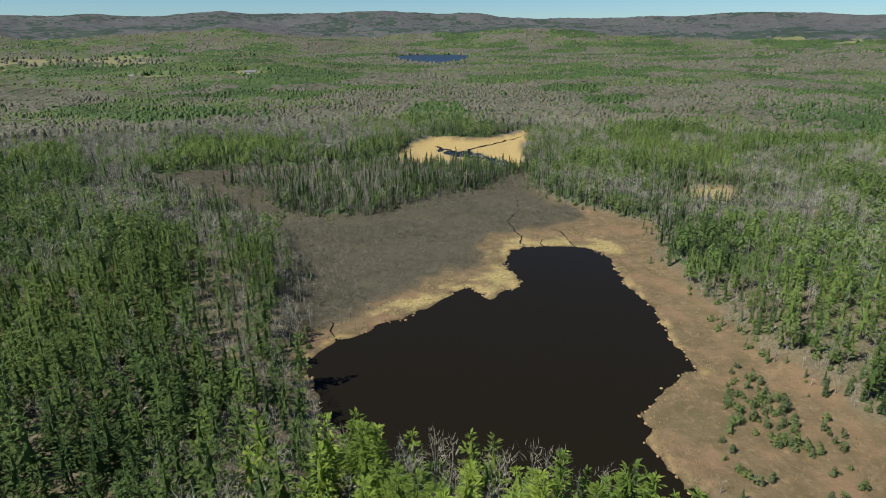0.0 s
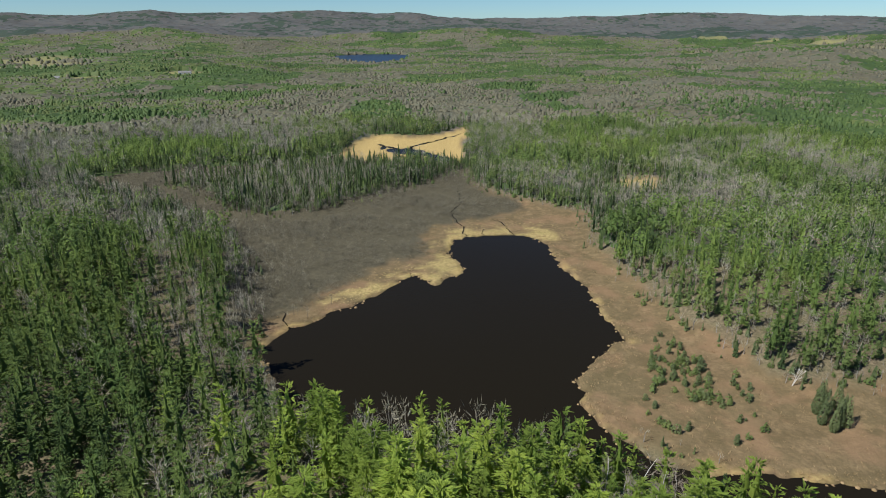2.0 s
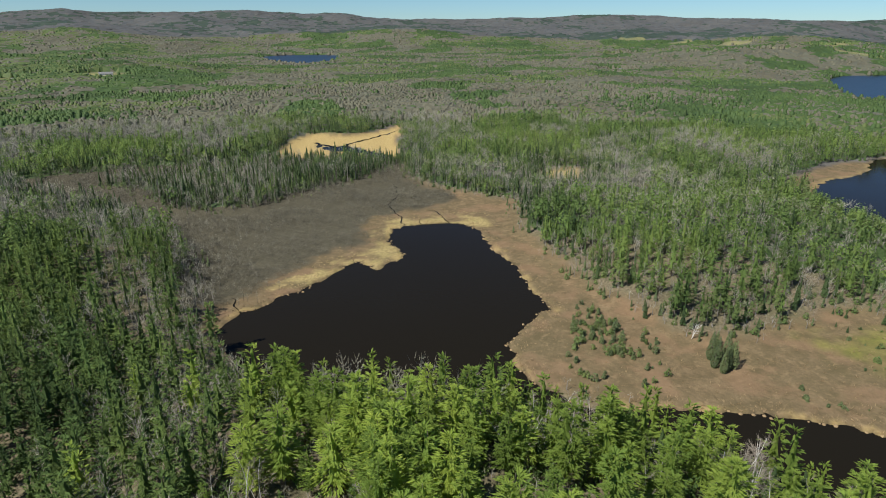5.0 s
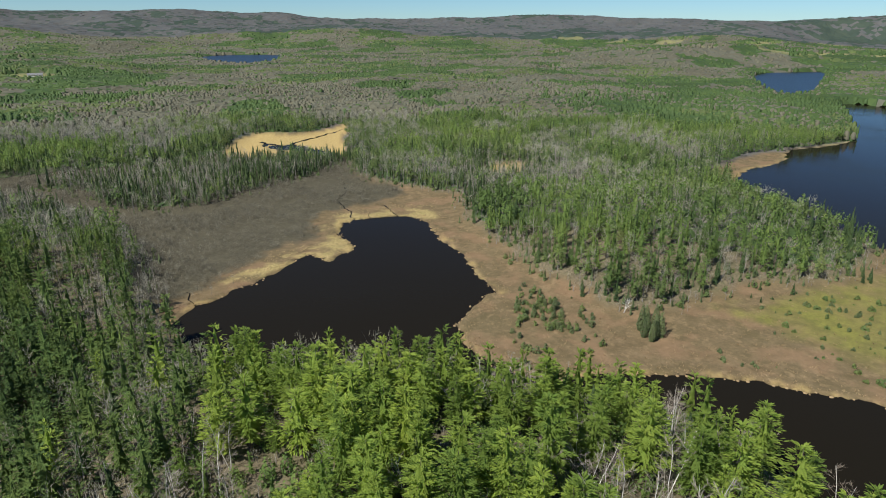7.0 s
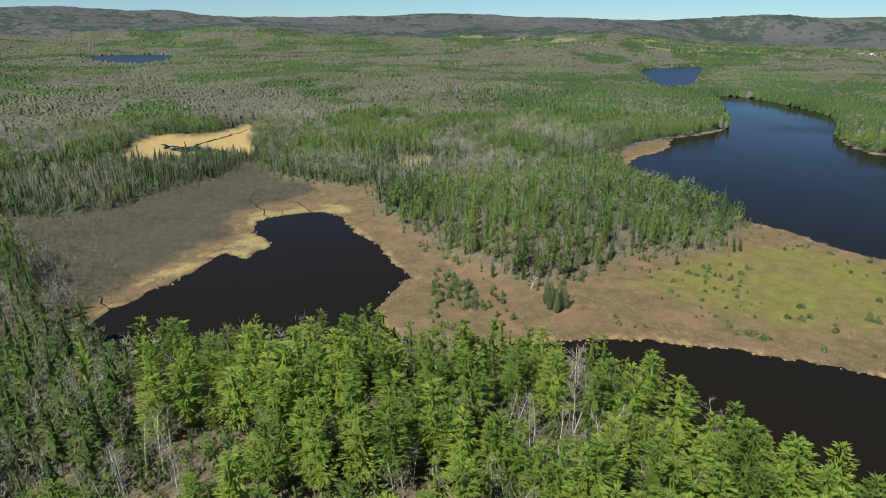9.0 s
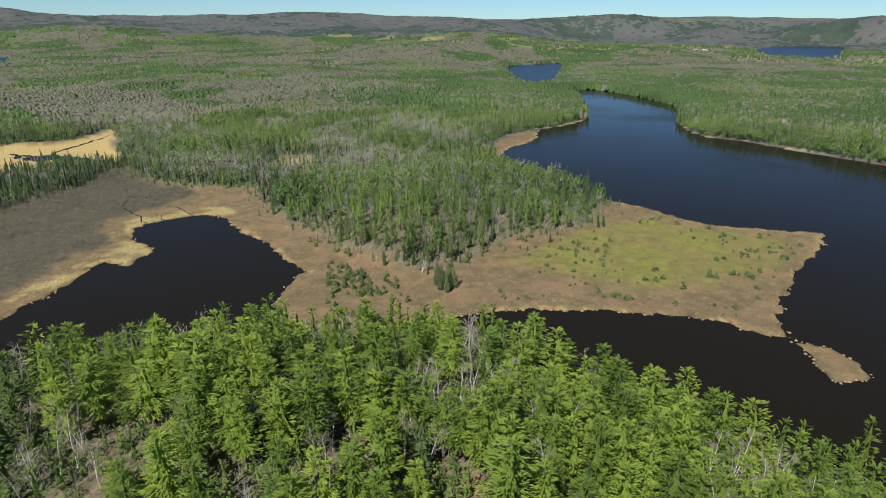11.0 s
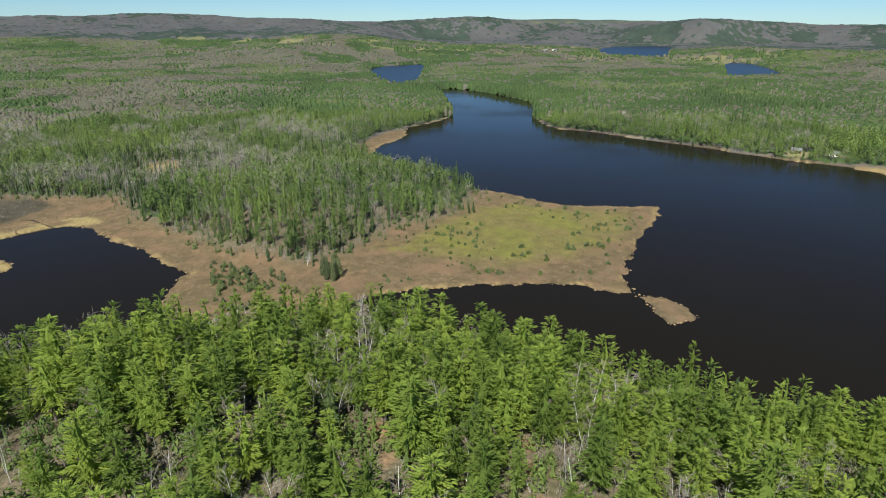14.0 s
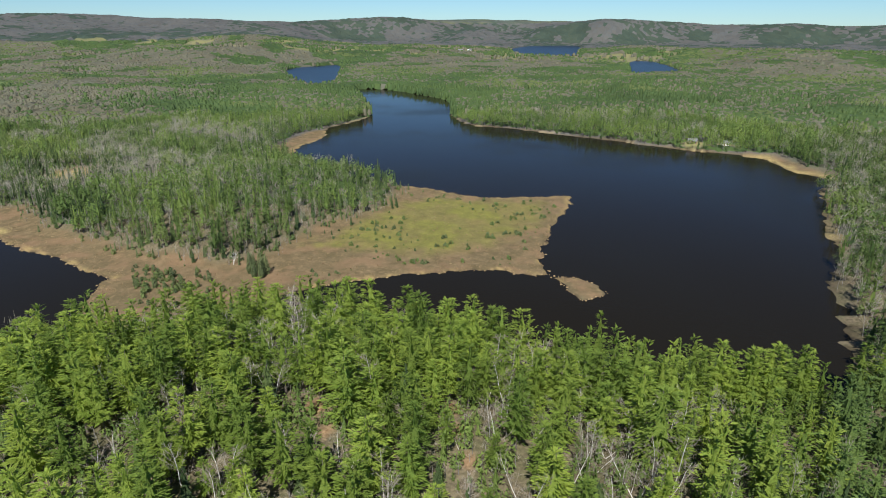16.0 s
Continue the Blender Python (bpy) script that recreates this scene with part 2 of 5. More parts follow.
def leaves(name, deep, mean, fresh, single, glow=0.32, vary=1.0):
    """Foliage: each tree has its own tone and hue, each spray its own shade; some light passes through."""
    def build(n, l, bsdf):
        tone = n.new("ShaderNodeObjectInfo").outputs["Random"] if single else attribute(n, "tint")
        spray = n.new("ShaderNodeNewGeometry").outputs["Random Per Island"]
        hue = n.new("ShaderNodeMath")
        hue.operation = "FRACT"
        l.new(maths(n, l, "MULTIPLY", tone, 7.31, False), hue.inputs[0])
        cool = tuple(v * k for v, k in zip(mean, (0.82, 0.98, 1.12)))
        c = mixed(n, l, maths(n, l, "MULTIPLY", hue.outputs[0], 0.8), mean, cool)
        c = mixed(n, l, maths(n, l, "MULTIPLY", maths(n, l, "SUBTRACT", 1.0, tone), 0.55), c, deep)
        c = mixed(n, l, maths(n, l, "MULTIPLY", spray, 0.40 * vary), c, deep)
        c = mixed(n, l, maths(n, l, "MULTIPLY", tone, maths(n, l, "ADD", maths(n, l, "MULTIPLY", spray, 0.6 * vary), 0.25)), c, fresh)
        if vary > 0.4:
            grain = speckle(n, l, 2.6, 3.0, 0.36, 0.62)
            c = mixed(n, l, maths(n, l, "MULTIPLY", grain, 0.22 * vary), c, deep)
            bumped(n, l, bsdf, speckle(n, l, 3.4, 2.0, 0.2, 0.8), 0.9, 0.35)
        l.new(c, bsdf.inputs["Base Color"])
        thin = n.new("ShaderNodeBsdfTranslucent")
        l.new(c, thin.inputs["Color"])
        both = n.new("ShaderNodeMixShader")
        both.inputs[0].default_value = glow
        l.new(bsdf.outputs[0], both.inputs[1])
        l.new(thin.outputs[0], both.inputs[2])
        l.new(both.outputs[0], n["Material Output"].inputs["Surface"])
    return material(name, build, 0.62, 0.25)


def bark(name, a, b, scale=3.0):
    def build(n, l, bsdf):
        f = speckle(n, l, scale, 5.0)
        l.new(mixed(n, l, f, a, b), bsdf.inputs["Base Color"])
        bumped(n, l, bsdf, f, 0.5, 0.05)
    return material(name, build, 0.9, 0.2)


def twigs(name, a, b, single):
    def build(n, l, bsdf):
        tone = n.new("ShaderNodeObjectInfo").outputs["Random"] if single else attribute(n, "tint")
        spray = n.new("ShaderNodeNewGeometry").outputs["Random Per Island"]
        l.new(mixed(n, l, maths(n, l, "ADD", maths(n, l, "MULTIPLY", tone, 0.6), maths(n, l, "MULTIPLY", spray, 0.4)), a, b),
              bsdf.inputs["Base Color"])
    return material(name, build, 0.85, 0.2)


PINE = ((0.094, 0.142, 0.029), (0.352, 0.464, 0.078), (0.540, 0.615, 0.105))
WOODS = ((0.062, 0.102, 0.029), (0.184, 0.262, 0.060), (0.310, 0.380, 0.086))
# SHADY: pine green darkened to carry the side-lit woods' shade in its colour
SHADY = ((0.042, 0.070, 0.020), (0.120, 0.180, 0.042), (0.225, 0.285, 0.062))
SPRUCE = ((0.045, 0.076, 0.028), (0.100, 0.144, 0.048), (0.160, 0.202, 0.062))
FRESH = ((0.110, 0.155, 0.045), (0.185, 0.235, 0.072), (0.255, 0.285, 0.090))
pine_one, pine_many = leaves("pine_needles", *PINE, True, 0.5), leaves("pine_needles_stand", *PINE, False, 0.5)
woods_many, shady_many = leaves("mixed_woods", *WOODS, False, 0.32, 0.7), leaves("shaded_needles", *SHADY, False)
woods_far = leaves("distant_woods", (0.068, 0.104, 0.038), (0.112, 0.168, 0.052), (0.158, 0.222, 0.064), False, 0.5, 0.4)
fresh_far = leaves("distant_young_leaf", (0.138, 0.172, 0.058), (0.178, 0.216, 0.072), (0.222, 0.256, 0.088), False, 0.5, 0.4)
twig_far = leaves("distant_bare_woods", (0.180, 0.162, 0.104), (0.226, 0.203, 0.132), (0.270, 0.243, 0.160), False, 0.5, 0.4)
brush_floor = leaves("grey_brushwood", (0.104, 0.102, 0.062), (0.150, 0.143, 0.092), (0.200, 0.188, 0.126), False, 0.4, 0.8)
# hillside colours greyed and cooled: distance haze put into the foliage colour
hill_far = leaves("hazed_hillside_woods", (0.070, 0.094, 0.068), (0.096, 0.124, 0.086), (0.124, 0.152, 0.102), False, 0.5, 0.4)
hill_bare = leaves("hazed_bare_hillside", (0.150, 0.143, 0.128), (0.186, 0.175, 0.156), (0.226, 0.210, 0.184), False, 0.5, 0.4)
spruce_one, spruce_many = leaves("spruce_needles", *SPRUCE, True), leaves("spruce_needles_woods", *SPRUCE, False)
cedar_one, cedar_many = [leaves("cedar_sprays" + ("" if one else "_scrub"), (0.085, 0.110, 0.044), (0.165, 0.200, 0.080), (0.235, 0.262, 0.100), one) for one in (True, False)]
fresh_one, fresh_many = leaves("young_leaves", *FRESH, True, 0.35), leaves("young_leaves_woods", *FRESH, False, 0.35)
twig_one = twigs("bare_twigs", (0.19, 0.15, 0.115), (0.33, 0.285, 0.23), True)
twig_many = twigs("bare_twigs_woods", (0.225, 0.202, 0.148), (0.395, 0.362, 0.275), False)
brush_mat = twigs("alder_twigs", (0.112, 0.097, 0.068), (0.206, 0.182, 0.128), False)
dark_bark = bark("pine_bark", (0.085, 0.068, 0.055), (0.20, 0.165, 0.138))
birch_bark = bark("birch_bark", (0.42, 0.38, 0.33), (0.72, 0.68, 0.62), 2.0)
dull_bark = bark("dull_grey_bark", (0.11, 0.095, 0.075), (0.20, 0.175, 0.14))
grey_bark = bark("grey_bark", (0.16, 0.14, 0.12), (0.32, 0.29, 0.26))
sedge_mat = twigs("sedge_blades", (0.180, 0.115, 0.058), (0.34, 0.235, 0.120), False)

straw_mat = twigs("straw_blades", (0.18, 0.130, 0.056), (0.33, 0.240, 0.105), False)

def ground_build(n, l, bsdf):
    fine, mid, wide = speckle(n, l, 0.9, 6.0), speckle(n, l, 0.14, 5.0), speckle(n, l, 0.02, 4.0)
    litter = mixed(n, l, fine, (0.095, 0.074, 0.048), (0.215, 0.165, 0.105))
    litter = mixed(n, l, maths(n, l, "MULTIPLY", mid, 0.40), litter, (0.075, 0.092, 0.030))
    sedge = mixed(n, l, mid, (0.130, 0.092, 0.046), (0.215, 0.148, 0.080))
    sedge = mixed(n, l, maths(n, l, "MULTIPLY", fine, 0.5), sedge, (0.095, 0.070, 0.038))
    sedge = mixed(n, l, maths(n, l, "MULTIPLY", wide, 0.40), sedge, (0.110, 0.092, 0.044))
    sedge = mixed(n, l, maths(n, l, "MULTIPLY", speckle(n, l, 0.30, 5.0, 0.54, 0.72), 0.55), sedge, (0.295, 0.200, 0.105))
    sedge = mixed(n, l, maths(n, l, "MULTIPLY", speckle(n, l, 0.055, 4.0, 0.50, 0.62), 0.55), sedge, (0.235, 0.142, 0.080))
    straw = mixed(n, l, fine, (0.305, 0.205, 0.080), (0.47, 0.345, 0.140))
    gold = mixed(n, l, fine, (0.230, 0.168, 0.070), (0.450, 0.335, 0.150))
    gold = mixed(n, l, maths(n, l, "MULTIPLY", mid, 0.4), gold, (0.175, 0.160, 0.050))
    bog = mixed(n, l, mid, (0.148, 0.135, 0.038), (0.225, 0.205, 0.048))
    bog = mixed(n, l, maths(n, l, "MULTIPLY", fine, 0.5), bog, (0.104, 0.104, 0.032))
    thicket = mixed(n, l, fine, (0.060, 0.052, 0.034), (0.106, 0.091, 0.058))
    # distant woods and bare slopes are cooled, with haze put into both colours
    woods = mixed(n, l, speckle(n, l, 0.016, 8.0, 0.36, 0.64, 0.75), (0.042, 0.062, 0.046), (0.072, 0.096, 0.062))
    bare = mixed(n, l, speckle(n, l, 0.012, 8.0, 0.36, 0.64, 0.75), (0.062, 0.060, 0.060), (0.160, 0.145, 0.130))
    field = mixed(n, l, mid, (0.192, 0.160, 0.080), (0.240, 0.232, 0.080))
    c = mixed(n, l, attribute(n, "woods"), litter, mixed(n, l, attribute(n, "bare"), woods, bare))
    for key, colour in (("field", field), ("fen", sedge), ("thicket", thicket), ("bog", bog), ("gold", gold), ("straw", straw)):
        c = mixed(n, l, attribute(n, key), c, colour)
    c = mixed(n, l, attribute(n, "soil"), c, mixed(n, l, fine, (0.20, 0.115, 0.060), (0.36, 0.225, 0.125)))
    c = mixed(n, l, attribute(n, "mud"), c, (0.050, 0.036, 0.022))
    l.new(c, bsdf.inputs["Base Color"])
    bumped(n, l, bsdf, fine, 0.45, 0.3)


ground_mat = material("marsh_and_forest_floor", ground_build, 0.95, 0.1)


def water_build(n, l, bsdf):
    bsdf.inputs["Base Color"].default_value = (0.0115, 0.0092, 0.0058, 1)
    bsdf.inputs["Specular Tint"].default_value = (1.0, 0.86, 0.68, 1)
    bsdf.inputs["IOR"].default_value = 1.33
    calm = speckle(n, l, 0.007, 3.0, 0.42, 0.62)
    l.new(maths(n, l, "ADD", maths(n, l, "MULTIPLY", calm, 0.16), 0.06), bsdf.inputs["Roughness"])
    bumped(n, l, bsdf, speckle(n, l, 0.55, 3.0, 0.0, 1.0), 0.16, 0.25)


water_mat = material("dark_bog_water", water_build, 0.1, 0.055)


def open_water_build(n, l, bsdf):
    bsdf.inputs["Base Color"].default_value = (0.012, 0.018, 0.026, 1)
    bsdf.inputs["IOR"].default_value = 1.33
    bumped(n, l, bsdf, speckle(n, l, 0.12, 3.0, 0.0, 1.0), 0.5, 1.2)


open_water_mat = material("wind_ruffled_water", open_water_build, 0.34, 0.5)

# ---- ground and water ----


def mesh_of(name, verts, faces, mats, index=None, smooth=False, **layers):
    """A mesh from arrays: faces are rows of three or four corners."""
    me = bpy.data.meshes.new(name)
    k = faces.shape[1]
    me.vertices.add(len(verts))
    me.vertices.foreach_set("co", np.ascontiguousarray(verts, np.float32).ravel())
    me.loops.add(faces.size)
    me.loops.foreach_set("vertex_index", np.ascontiguousarray(faces, np.int32).ravel())
    me.polygons.add(len(faces))
    me.polygons.foreach_set("loop_start", np.arange(0, faces.size, k, dtype=np.int32))
    me.polygons.foreach_set("loop_total", np.full(len(faces), k, np.int32))
    for m in mats:
        me.materials.append(m)
    if index is not None:
        me.polygons.foreach_set("material_index", np.ascontiguousarray(index, np.int32))
    me.polygons.foreach_set("use_smooth", np.full(len(faces), smooth))
    for key, values in layers.items():
        me.attributes.new(key, "FLOAT", "POINT").data.foreach_set("value", np.ascontiguousarray(values, np.float32))
    me.update(calc_edges=True)
    return me


def axis(lo, fine_lo, fine_hi, hi, cell, grow_lo, grow_hi, widest):
    mid = list(np.arange(fine_lo, fine_hi + cell, cell))
    gap, at = cell, fine_lo
    while at > lo:
        gap = min(gap * grow_lo, widest)
        at -= gap
        mid.insert(0, at)
    gap, at = cell, mid[-1]
    while at < hi:
        gap = min(gap * grow_hi, widest)
        at += gap
        mid.append(at)
    return np.array(mid)


def species(x, y):
    """How bare the woods are (0 evergreen, 1 leafless) and how fresh the green is."""
    r = np.hypot(x + 20, y + 40)
    away = step(650, 1000, r)
    bare = (fbm(x, y, 95, 41) * 0.62 + fbm(x, y, 320, 42) * 0.38) * (1 - away) + (fbm(x, y, 110, 43) * 0.6 + fbm(x, y, 400, 44) * 0.4) * away
    return bare, fbm(x, y, 150, 45) * (1 - away) + fbm(x, y, 170, 46) * away, r


YARDS = ((-423, 1395, 55), (-600, 1312, 60), (-665, 1330, 45), (755, 1450, 50), (2330, 1350, 110), (593, 30, 16), (604, 2, 12))


def meadow(x, y):
    """The open pale fields beyond the woods to the north-west, and smaller ones to the east."""
    w = (fbm(x, y, 200, 51) - 0.5) * 300
    west = step(1500, 1650, y + w) * step(2450, 2300, y + w) * step(-380, -520, x + 0.25 * (y - 1500) + w)
    east = step(1750, 1900, x + w) * step(2600, 2450, x + w) * step(460, 560, y + w) * step(1250, 1150, y + w)
    open_land = np.maximum(west * 0.8, east * 0.7) * step(0.30, 0.5, fbm(x, y, 160, 52))
    r, heading = np.hypot(x + 20, y + 40), np.degrees(np.arctan2(x + 20, y + 40))
    open_land = np.maximum(open_land, 0.85 * step(2000, 2300, r) * step(3700, 3400, r) * step(22, 30, heading) * step(0.57, 0.62, fbm(x, y, 170, 53)))
    for cx, cy, cr in YARDS:
        open_land = np.maximum(open_land, step(cr * 1.25, cr * 0.75, np.hypot(x - cx, (y - cy) * 1.0) + w * 0.05))
    return open_land


gx = axis(-4300, -72, 352, 4850, 2.3, 1.05, 1.04, 60)
gy = axis(-2200, -30, 332, 4850, 2.3, 1.11, 1.04, 60)
X, Y = np.meshgrid(gx, gy)
D, F = shore(X, Y), fen(X, Y)
Z = height(X, Y, D, F)
R = np.hypot(X + 20, Y + 40)
nx, ny = len(gx), len(gy)
k = np.arange(nx * ny).reshape(ny, nx)
quads = np.stack([k[:-1, :-1], k[:-1, 1:], k[1:, 1:], k[1:, :-1]], -1).reshape(-1, 4)
ragged = (fbm(X, Y, 7, 61) - 0.5)
in_fen = step(-3, 5, F + ragged * 8) * step(900, 800, R)
straw = np.maximum(step(-4, 6, from_line(straw_line, X, Y) + ragged * 10), step(2.6, 0.6, D + ragged * 9) * in_fen * 0.6 * step(0.4, 0.6, fbm(X, Y, 9, 64)))
gold = step(0, 3, from_line(gold_line, X, Y) + ragged * 18) * step(0.36, 0.50, fbm(X, Y, 9, 63)) * step(19, 14, D + ragged * 20)
HEADING = np.degrees(np.arctan2(X + 20, Y + 40))
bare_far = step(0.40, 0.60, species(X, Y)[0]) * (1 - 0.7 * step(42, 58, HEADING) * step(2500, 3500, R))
mud_line = step(0.3, -0.4, D)
soil = np.zeros_like(X)
for cx, cy, cr in SOIL:
    soil = np.maximum(soil, step(cr, cr * 0.4, np.hypot(X - cx, Y - cy) + ragged * 5))
patch = fbm(HEADING * 9.0, R * 0.55, 34, 67)
far_field = step(0.56, 0.64, patch) * step(40, 52, HEADING) * step(2600, 3200, R) * 0.28
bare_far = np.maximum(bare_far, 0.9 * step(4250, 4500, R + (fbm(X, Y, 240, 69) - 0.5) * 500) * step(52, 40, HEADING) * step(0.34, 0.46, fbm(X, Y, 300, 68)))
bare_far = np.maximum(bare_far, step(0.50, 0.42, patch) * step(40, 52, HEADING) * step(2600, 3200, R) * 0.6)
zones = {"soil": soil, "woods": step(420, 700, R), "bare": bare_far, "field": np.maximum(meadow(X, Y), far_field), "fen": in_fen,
         "thicket": step(-4, 6, from_line(brush_line, X, Y) + ragged * 14), "bog": step(-9, 16, from_line(bog_line, X, Y) + ragged * 22) * (0.6 + 0.4 * step(0.35, 0.6, fbm(X, Y, 17, 65))),
         "gold": np.maximum(gold, step(0, 8, from_line(clearing_line, X, Y) + ragged * 8)), "straw": straw, "mud": mud_line}
zones["straw"] = np.maximum(zones["straw"], step(4, 2, D) * step(26, 16, np.hypot(X - 575, (Y - 34) * 0.7)) * 0.7)
zones["straw"] = np.maximum(zones["straw"], step(4.5, 1.5, D) * step(280, 330, X) * step(1300, 1100, R) * 0.42)
zones["gold"] = np.maximum(zones["gold"], step(9, 5, D + ragged * 8) * step(62, 48, np.hypot(X - 532, Y + 70)) * 0.9)
ground = new("ground", mesh_of("ground", np.stack([X, Y, Z], -1).reshape(-1, 3), quads, [ground_mat], smooth=True, **{a: v.ravel() for a, v in zones.items()}))
tagged(ground, "brown sedge marsh and forest floor rolling to far hills", "ground", kind="structure")


def water_sheet(name, line, label, mat=water_mat):
    lo, hi = line.min(0) - 12, line.max(0) + 12
    v = np.array([(lo[0], lo[1], 0), (hi[0], lo[1], 0), (hi[0], hi[1], 0), (lo[0], hi[1], 0)])
    tagged(new(name, mesh_of(name, v, np.array([[0, 1, 2, 3]]), [mat])), label, "water", kind="structure")


water_sheet("water", lake_line, "dark brown still bog lake and pond")
for line in small_waters:
    water_sheet("water", line, "blue distant lake among the woods", open_water_mat)


def stream_strip(bed, wide, seed):
    """A narrow winding stream lying in the fen."""
    p = np.array(bed, float)
    along = np.r_[0, np.cumsum(np.hypot(*np.diff(p, axis=0).T))]
    at = np.arange(0, along[-1], 0.9)
    c = np.stack([np.interp(at, along, p[:, 0]), np.interp(at, along, p[:, 1])], -1)
    c = c + np.stack([vnoise(at, at * 0, 9, seed) - 0.5, vnoise(at, at * 0, 9, seed + 3) - 0.5], -1) * 5.0 + np.stack([vnoise(at, at * 0, 3, seed + 5) - 0.5] * 2, -1) * 1.6
    way = np.gradient(c, axis=0)
    way = way / np.maximum(np.linalg.norm(way, axis=1), 1e-6)[:, None]
    side = np.stack([-way[:, 1], way[:, 0]], -1)
    half = wide * (0.35 + 0.9 * vnoise(at, at * 0, 4, seed + 9)) * np.minimum(1, 0.3 + (at[-1] - at) / (0.4 * at[-1]))
    v = np.stack([c + side * half[:, None], c, c - side * half[:, None]], 1).reshape(-1, 2)
    i = np.clip(np.searchsorted(gx, v[:, 0]) - 1, 0, nx - 2)
    j = np.clip(np.searchsorted(gy, v[:, 1]) - 1, 0, ny - 2)
    u, w = (v[:, 0] - gx[i]) / (gx[i + 1] - gx[i]), (v[:, 1] - gy[j]) / (gy[j + 1] - gy[j])
    z = (Z[j, i] * (1 - u) + Z[j, i + 1] * u) * (1 - w) + (Z[j + 1, i] * (1 - u) + Z[j + 1, i + 1] * u) * w
    k = np.arange(len(at) - 1)[:, None] * 3
    f = np.concatenate([k + np.array([[0, 3, 4, 1]]), k + np.array([[1, 4, 5, 2]])])
    tagged(new("water", mesh_of("water", np.column_stack([v, z + 0.14]), f, [water_mat], smooth=True)), "dark winding stream in the sedge fen", "water", kind="structure")


for number, bed in enumerate(STREAMS):
    stream_strip(bed, 0.34 if bed[0][1] < 500 else 1.9, 90 + number)

# ---- trees: shapes ----
RNG = np.random.default_rng(5)


def tube(points, radii, sides=5):
    """A tapered stem along points."""
    points = np.array(points, float)
    ring = [(math.cos(2 * math.pi * k / sides), math.sin(2 * math.pi * k / sides)) for k in range(sides)]
    v, f = [], []
    for i, (p, r) in enumerate(zip(points, radii)):
        way = points[min(i + 1, len(points) - 1)] - points[max(i - 1, 0)]
        way = way / np.linalg.norm(way)
        side = np.cross(way, (0.3, 0.9, 0.1) if abs(way[2]) > 0.7 else (0, 0, 1))
        side = side / np.linalg.norm(side)
        up = np.cross(side, way)
        v += [p + r * (c * side + s * up) for c, s in ring]
    for i in range(len(points) - 1):
        for k in range(sides):
            a, b = i * sides + k, i * sides + (k + 1) % sides
            f += [(a, b, b + sides), (a, b + sides, a + sides)]
    return np.array(v), np.array(f)


def joined(parts):
    """One shape out of several (verts, faces) pairs."""
    v, f, at = [], [], 0
    for a, b in parts:
        v.append(a)
        f.append(np.asarray(b) + at)
        at += len(a)
    return np.concatenate(v), np.concatenate(f)


def blades(at, way, length, width, lift, rng, fan=3, spread=0.65):
    """A spray of needles or leaves: a fan of slim leaves from a point, bent upwards."""
    v, f = [], []
    flat = np.array([way[0], way[1], 0.0])
    flat = flat / max(np.linalg.norm(flat), 1e-6)
    for k in range(fan):
        turn = (k - (fan - 1) / 2) * spread + rng.normal(0, 0.16)
        c, s = math.cos(turn), math.sin(turn)
        d = np.array([flat[0] * c - flat[1] * s, flat[0] * s + flat[1] * c, lift + rng.normal(0, 0.16)])
        d = d / np.linalg.norm(d)
        side = np.array([-d[1], d[0], rng.normal(0, 0.35)])
        side = side / max(np.linalg.norm(side), 1e-6)
        ln = length * rng.uniform(0.7, 1.2)
        mid, tip = at + d * ln * 0.5, at + d * ln + np.array([0, 0, 0.12 * ln])
        b = len(v)
        v += [at, mid + side * width, tip, mid - side * width]
        f += [(b, b + 1, b + 2), (b, b + 2, b + 3)]
    return np.array(v), np.array(f)


def kites(at, way, length, width, rng):
    """Slim pointed sprays of needles, one for each root and direction."""
    d = way / np.maximum(np.linalg.norm(way, axis=1), 1e-6)[:, None]
    side = np.cross(d, (0, 0, 1.0)) + rng.normal(0, 0.3, d.shape)
    side = side / np.maximum(np.linalg.norm(side, axis=1), 1e-6)[:, None]
    ln = (length * rng.uniform(0.65, 1.3, len(at)))[:, None]
    mid = at + d * ln * 0.5 + np.array([0, 0, 1.0]) * ln * 0.07
    half = side * width * rng.uniform(0.7, 1.25, (len(at), 1))
    v = np.stack([at, mid + half, at + d * ln, mid - half], 1).reshape(-1, 3)
    k = np.arange(len(at))[:, None] * 4
    return v, np.concatenate([k + np.array([[0, 1, 2]]), k + np.array([[0, 2, 3]])])


